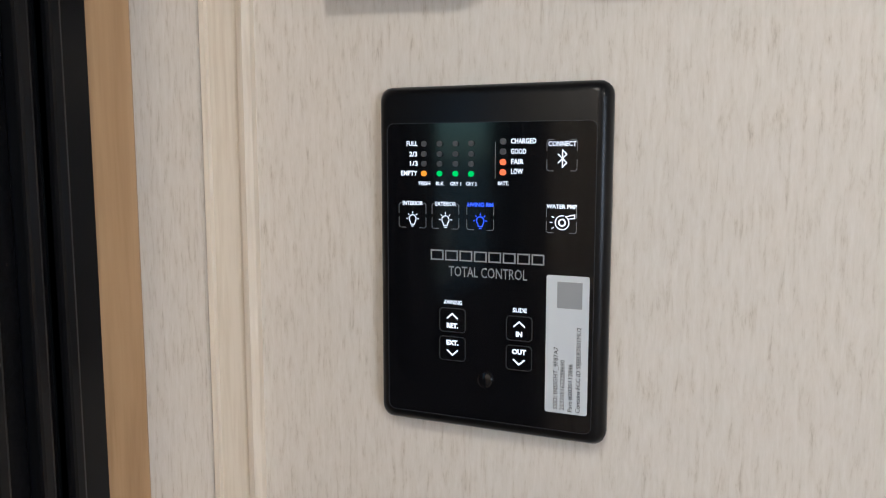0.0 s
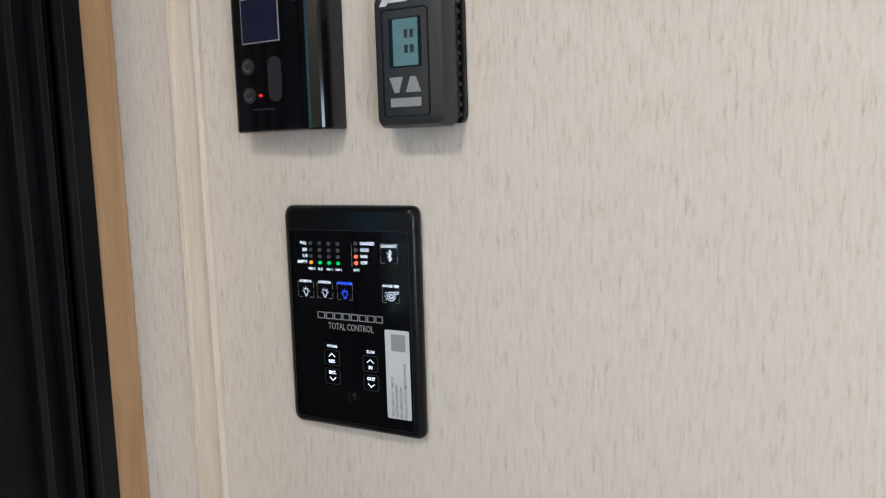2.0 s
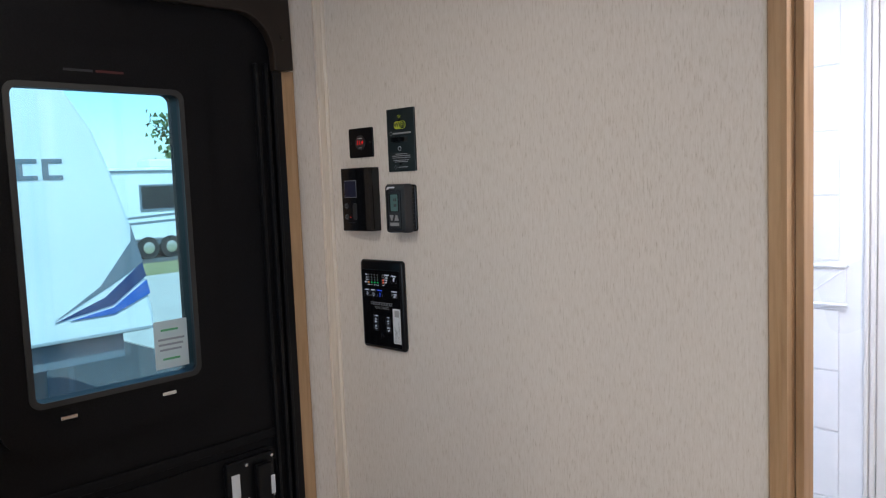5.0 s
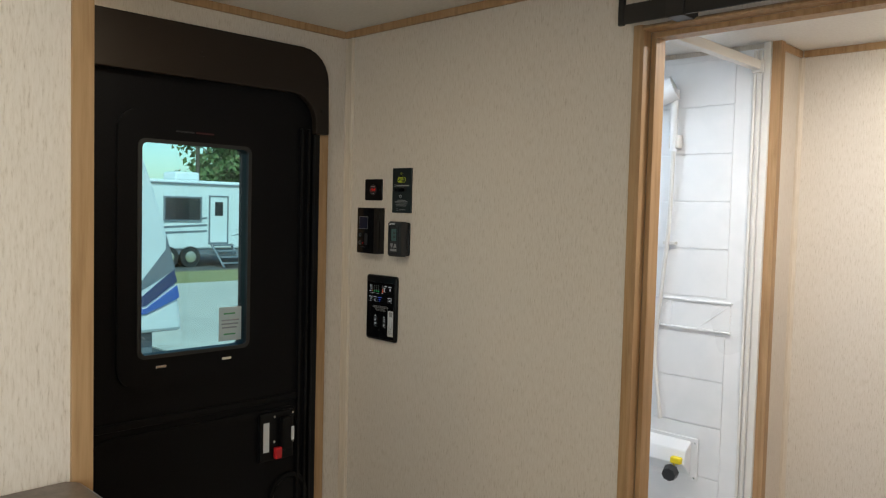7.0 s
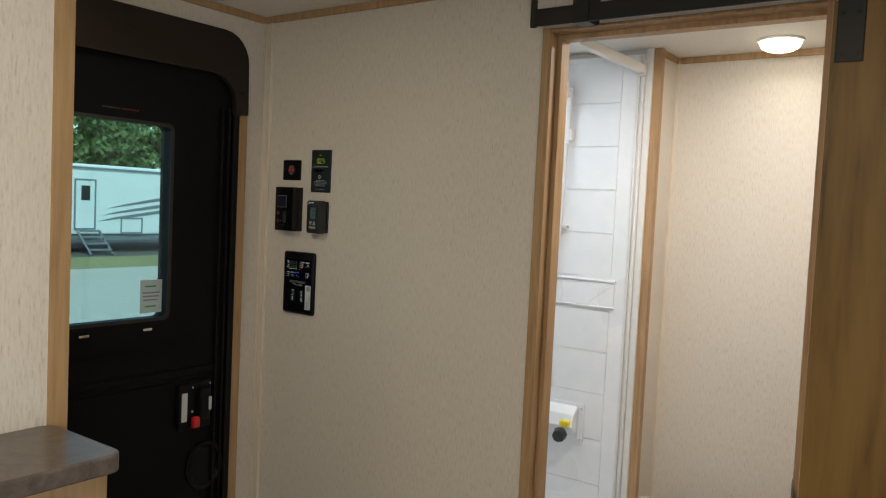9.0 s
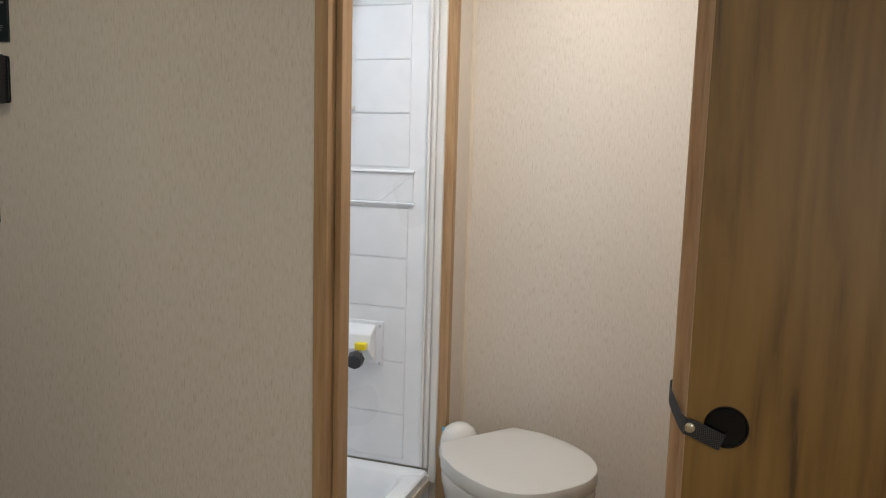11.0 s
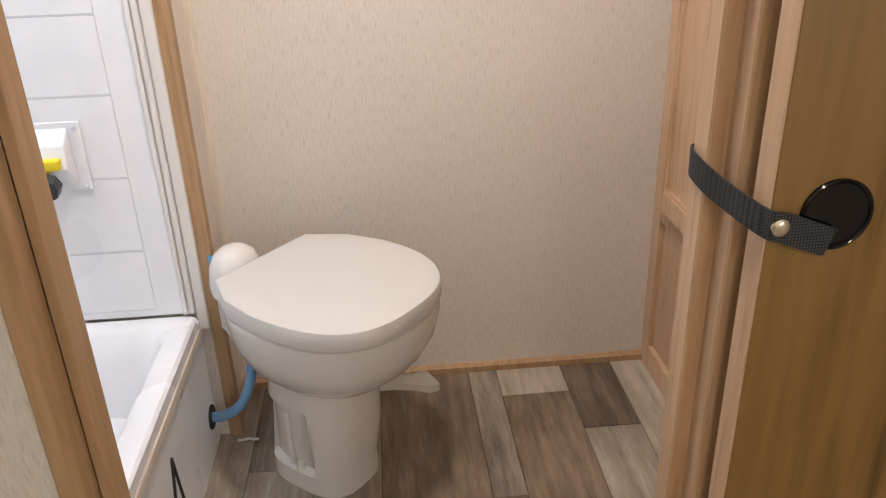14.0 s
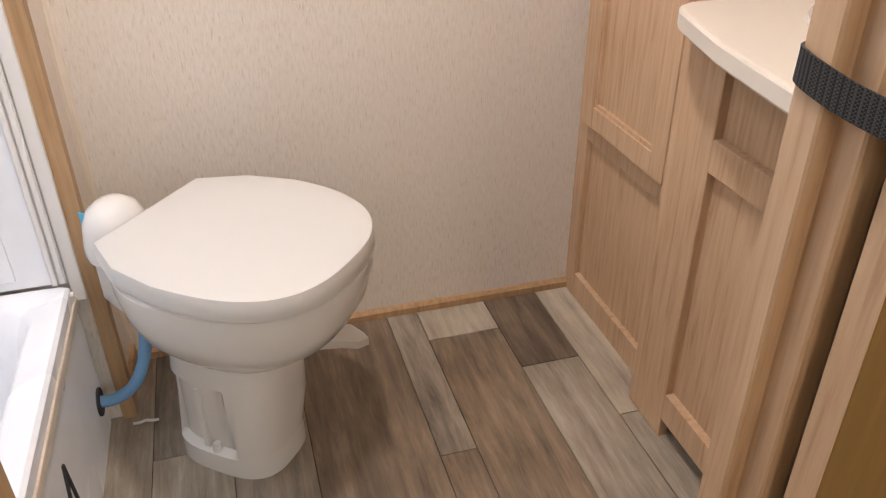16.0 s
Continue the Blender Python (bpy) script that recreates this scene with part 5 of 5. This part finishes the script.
    for y0, y1, z0, z1 in ((8.35, 9.39, 0.50, 1.10), (5.6, 6.6, 0.5, 1.1), (3.4, 4.4, 0.5, 1.1)):
        w = part("window", box(fx, fx + 0.02, y0, y1, z0, z1, 0.004), M_darkwin, f, "dark trailer window")
        part("window_rim", ring([(y0 - 0.05, z0 - 0.05), (y1 + 0.05, z0 - 0.05), (y1 + 0.05, z1 + 0.05), (y0 - 0.05, z1 + 0.05)], [(y0, z0), (y1, z0), (y1, z1), (y0, z1)], "x", fx, fx + 0.03), M_grey_rv, w)
    d = part("door", box(fx, fx + 0.02, 9.70, 10.24, -0.15, 1.16, 0.004), M_white_rv, f)
    part("door_rim", ring([(9.66, -0.19), (10.28, -0.19), (10.28, 1.20), (9.66, 1.20)], [(9.70, -0.15), (10.24, -0.15), (10.24, 1.16), (9.70, 1.16)], "x", fx, fx + 0.03), M_grey_rv, d)
    part("door_window", box(fx + 0.02, fx + 0.03, 9.85, 10.10, 0.62, 1.02), M_darkwin, d)
    for i in range(4):
        part("step", box(fx + 0.1 + i * 0.18, fx + 0.30 + i * 0.18, 9.72, 10.30, -0.24 - i * 0.16, -0.20 - i * 0.16), M_grey_rv, f, "grey folding step")
    for y in (9.70, 10.32):
        b = bmesh.new()
        rod(b, (fx + 0.1, y, -0.20), (fx + 0.85, y, G0 + 0.03), 0.03, 6)
        part("step_rail", b, M_grey_rv, f)
    for y in (8.45, 9.10):
        w = part("wheel", rod(bmesh.new(), (fx + 0.02, y, G0 + 0.30), (fx - 0.25, y, G0 + 0.30), 0.30, 24), M_rubber, f, "black tyre")
        part("rim", rod(bmesh.new(), (fx + 0.04, y, G0 + 0.30), (fx + 0.02, y, G0 + 0.30), 0.16, 16), M_chrome, w)
    part("hatch", ring([(11.05, -0.30), (11.75, -0.30), (11.75, 0.16), (11.05, 0.16)], [(11.09, -0.26), (11.71, -0.26), (11.71, 0.12), (11.09, 0.12)], "x", fx, fx + 0.015), M_grey_rv, f)
    for z, k in ((0.05, 0.0), (0.22, 0.6), (0.42, 1.4)):
        part("decal", prism([(7.0 + k, z), (9.6, z + 0.10), (9.62, z + 0.16), (7.4 + k, z + 0.08)], "x", fx, fx + 0.006), M_grey_rv, f)
        part("decal", prism([(10.35 + k * 0.2, z - 0.02), (12.2, z + 0.22), (14.4, z + 0.62), (12.2, z + 0.32), (10.8 + k * 0.2, z + 0.10)], "x", fx, fx + 0.006), M_grey_rv, f)
    for y in (8.9, 5.0):
        part("roof_unit", box(fx - 1.3, fx - 0.5, y, y + 0.75, 1.60, 1.86, 0.06), M_white_rv, f, "white rooftop air conditioner")
    f.scale = (1.35, 1.35, 1.35)
    f.location = Vector((1.9, -1.6, 1.5)) + 1.35 * (Vector(f.location) + Vector((0, 0, 0.56)) - Vector((1.9, -1.6, 1.5)))

    rng = random.Random(4)
    for i, (x, y, s) in enumerate(((-49, 46, 1.25), (-53, 31.5, 1.35), (-49, 33.6, 1.2), (-57, 52, 1.3), (-54.6, 41, 1.4), (-60, 34.3, 1.5))):
        t = thing("tree", (x, y, G), "broad green roadside tree with an uneven crown", "tree", group="trees behind the lot")
        tr = bmesh.new()
        rod(tr, (x, y, G), (x + 0.2, y, G + 3.6 * s), 0.28 * s, 10, 0.16 * s)
        for k in range(5):
            a = rng.uniform(0, 6.28)
            rod(tr, (x + 0.15, y, G + (2.2 + 0.35 * k) * s), (x + 1.9 * s * math.cos(a), y + 1.9 * s * math.sin(a), G + (3.2 + 0.5 * k) * s), 0.10 * s, 6, 0.03)
        part("trunk", tr, M_bark, t)
        cr = bmesh.new()
        vs, fs = [], []
        for k in range(46):
            a, b = rng.uniform(0, 6.28), rng.uniform(-0.6, 1.0)
            rr = rng.uniform(0.5, 1.0)
            c = Vector((x + 2.7 * s * rr * math.cos(a) * math.sqrt(max(0.05, 1 - b * b * 0.9)), y + 2.7 * s * rr * math.sin(a) * math.sqrt(max(0.05, 1 - b * b * 0.9)), G + (3.9 + 2.9 * b * rr) * s))
            for _ in range(46):
                p = c + Vector((rng.gauss(0, 0.42), rng.gauss(0, 0.42), rng.gauss(0, 0.34))) * s
                e = Euler((rng.uniform(0, 6), rng.uniform(0, 6), rng.uniform(0, 6))).to_matrix()
                q = 0.17 * s
                vs += [p + e @ Vector(w) for w in ((-q, -q * 0.6, 0), (q, -q * 0.6, 0), (0, q, 0.03))]
                fs.append((len(vs) - 3, len(vs) - 2, len(vs) - 1))
        cr.free()
        me = bpy.data.meshes.new("crown")
        org = ORIGIN[t.name]
        me.from_pydata([v - org for v in vs], [], fs)
        me.materials.append(M_leaf)
        o = new("crown", me)
        o.parent = t
        tagged(o, kind="stuff")
    b = bmesh.new()
    rod(b, (-46.5, 24.2, G), (-46.5, 24.2, G + 11.5), 0.16, 10, 0.11)
    solid("utility_pole", b, M_bark, "tall bare utility pole", "pole")



# device extents: width along the wall, height
PX0, PX1, PZ0, PZ1 = 0.1300, 0.2605, 1.1125, 1.3020
VX0, VX1, VZ0, VZ1 = 0.1055, 0.1815, 1.519, 1.581
WX0, WX1, WZ0, WZ1 = 0.2285, 0.3065, 1.485, 1.611
FX0, FX1, FZ0, FZ1 = 0.096, 0.193, 1.364, 1.497
HX0, HX1, HZ0, HZ1 = 0.2405, 0.300, 1.362, 1.460

control_panel()
hub_monitor()
thermostat()
volt_meter()
wifi_plate()
entry_door()
closet_things()
barn_door()
dome_light(1.33, 0.90, "lit round dome ceiling light in the bathroom")
# made-up fixture for the bathroom fill
dome_light(1.32, 0.36, "lit round dome ceiling light, unseen, added to fill the bathroom")
# made-up fixtures for the two living room fill lamps
dome_light(1.5, -1.5, "lit round dome ceiling light, unseen, added to fill the living room")
dome_light(1.2, -2.6, "lit round dome ceiling light, unseen, added to fill the living room")
# made-up fixture for the entry fill
dome_light(0.34, -0.86, "lit round dome ceiling light, unseen, added to fill the entry")
toilet()
tub()
shower()
cabinets()
outside()
bath_floor()
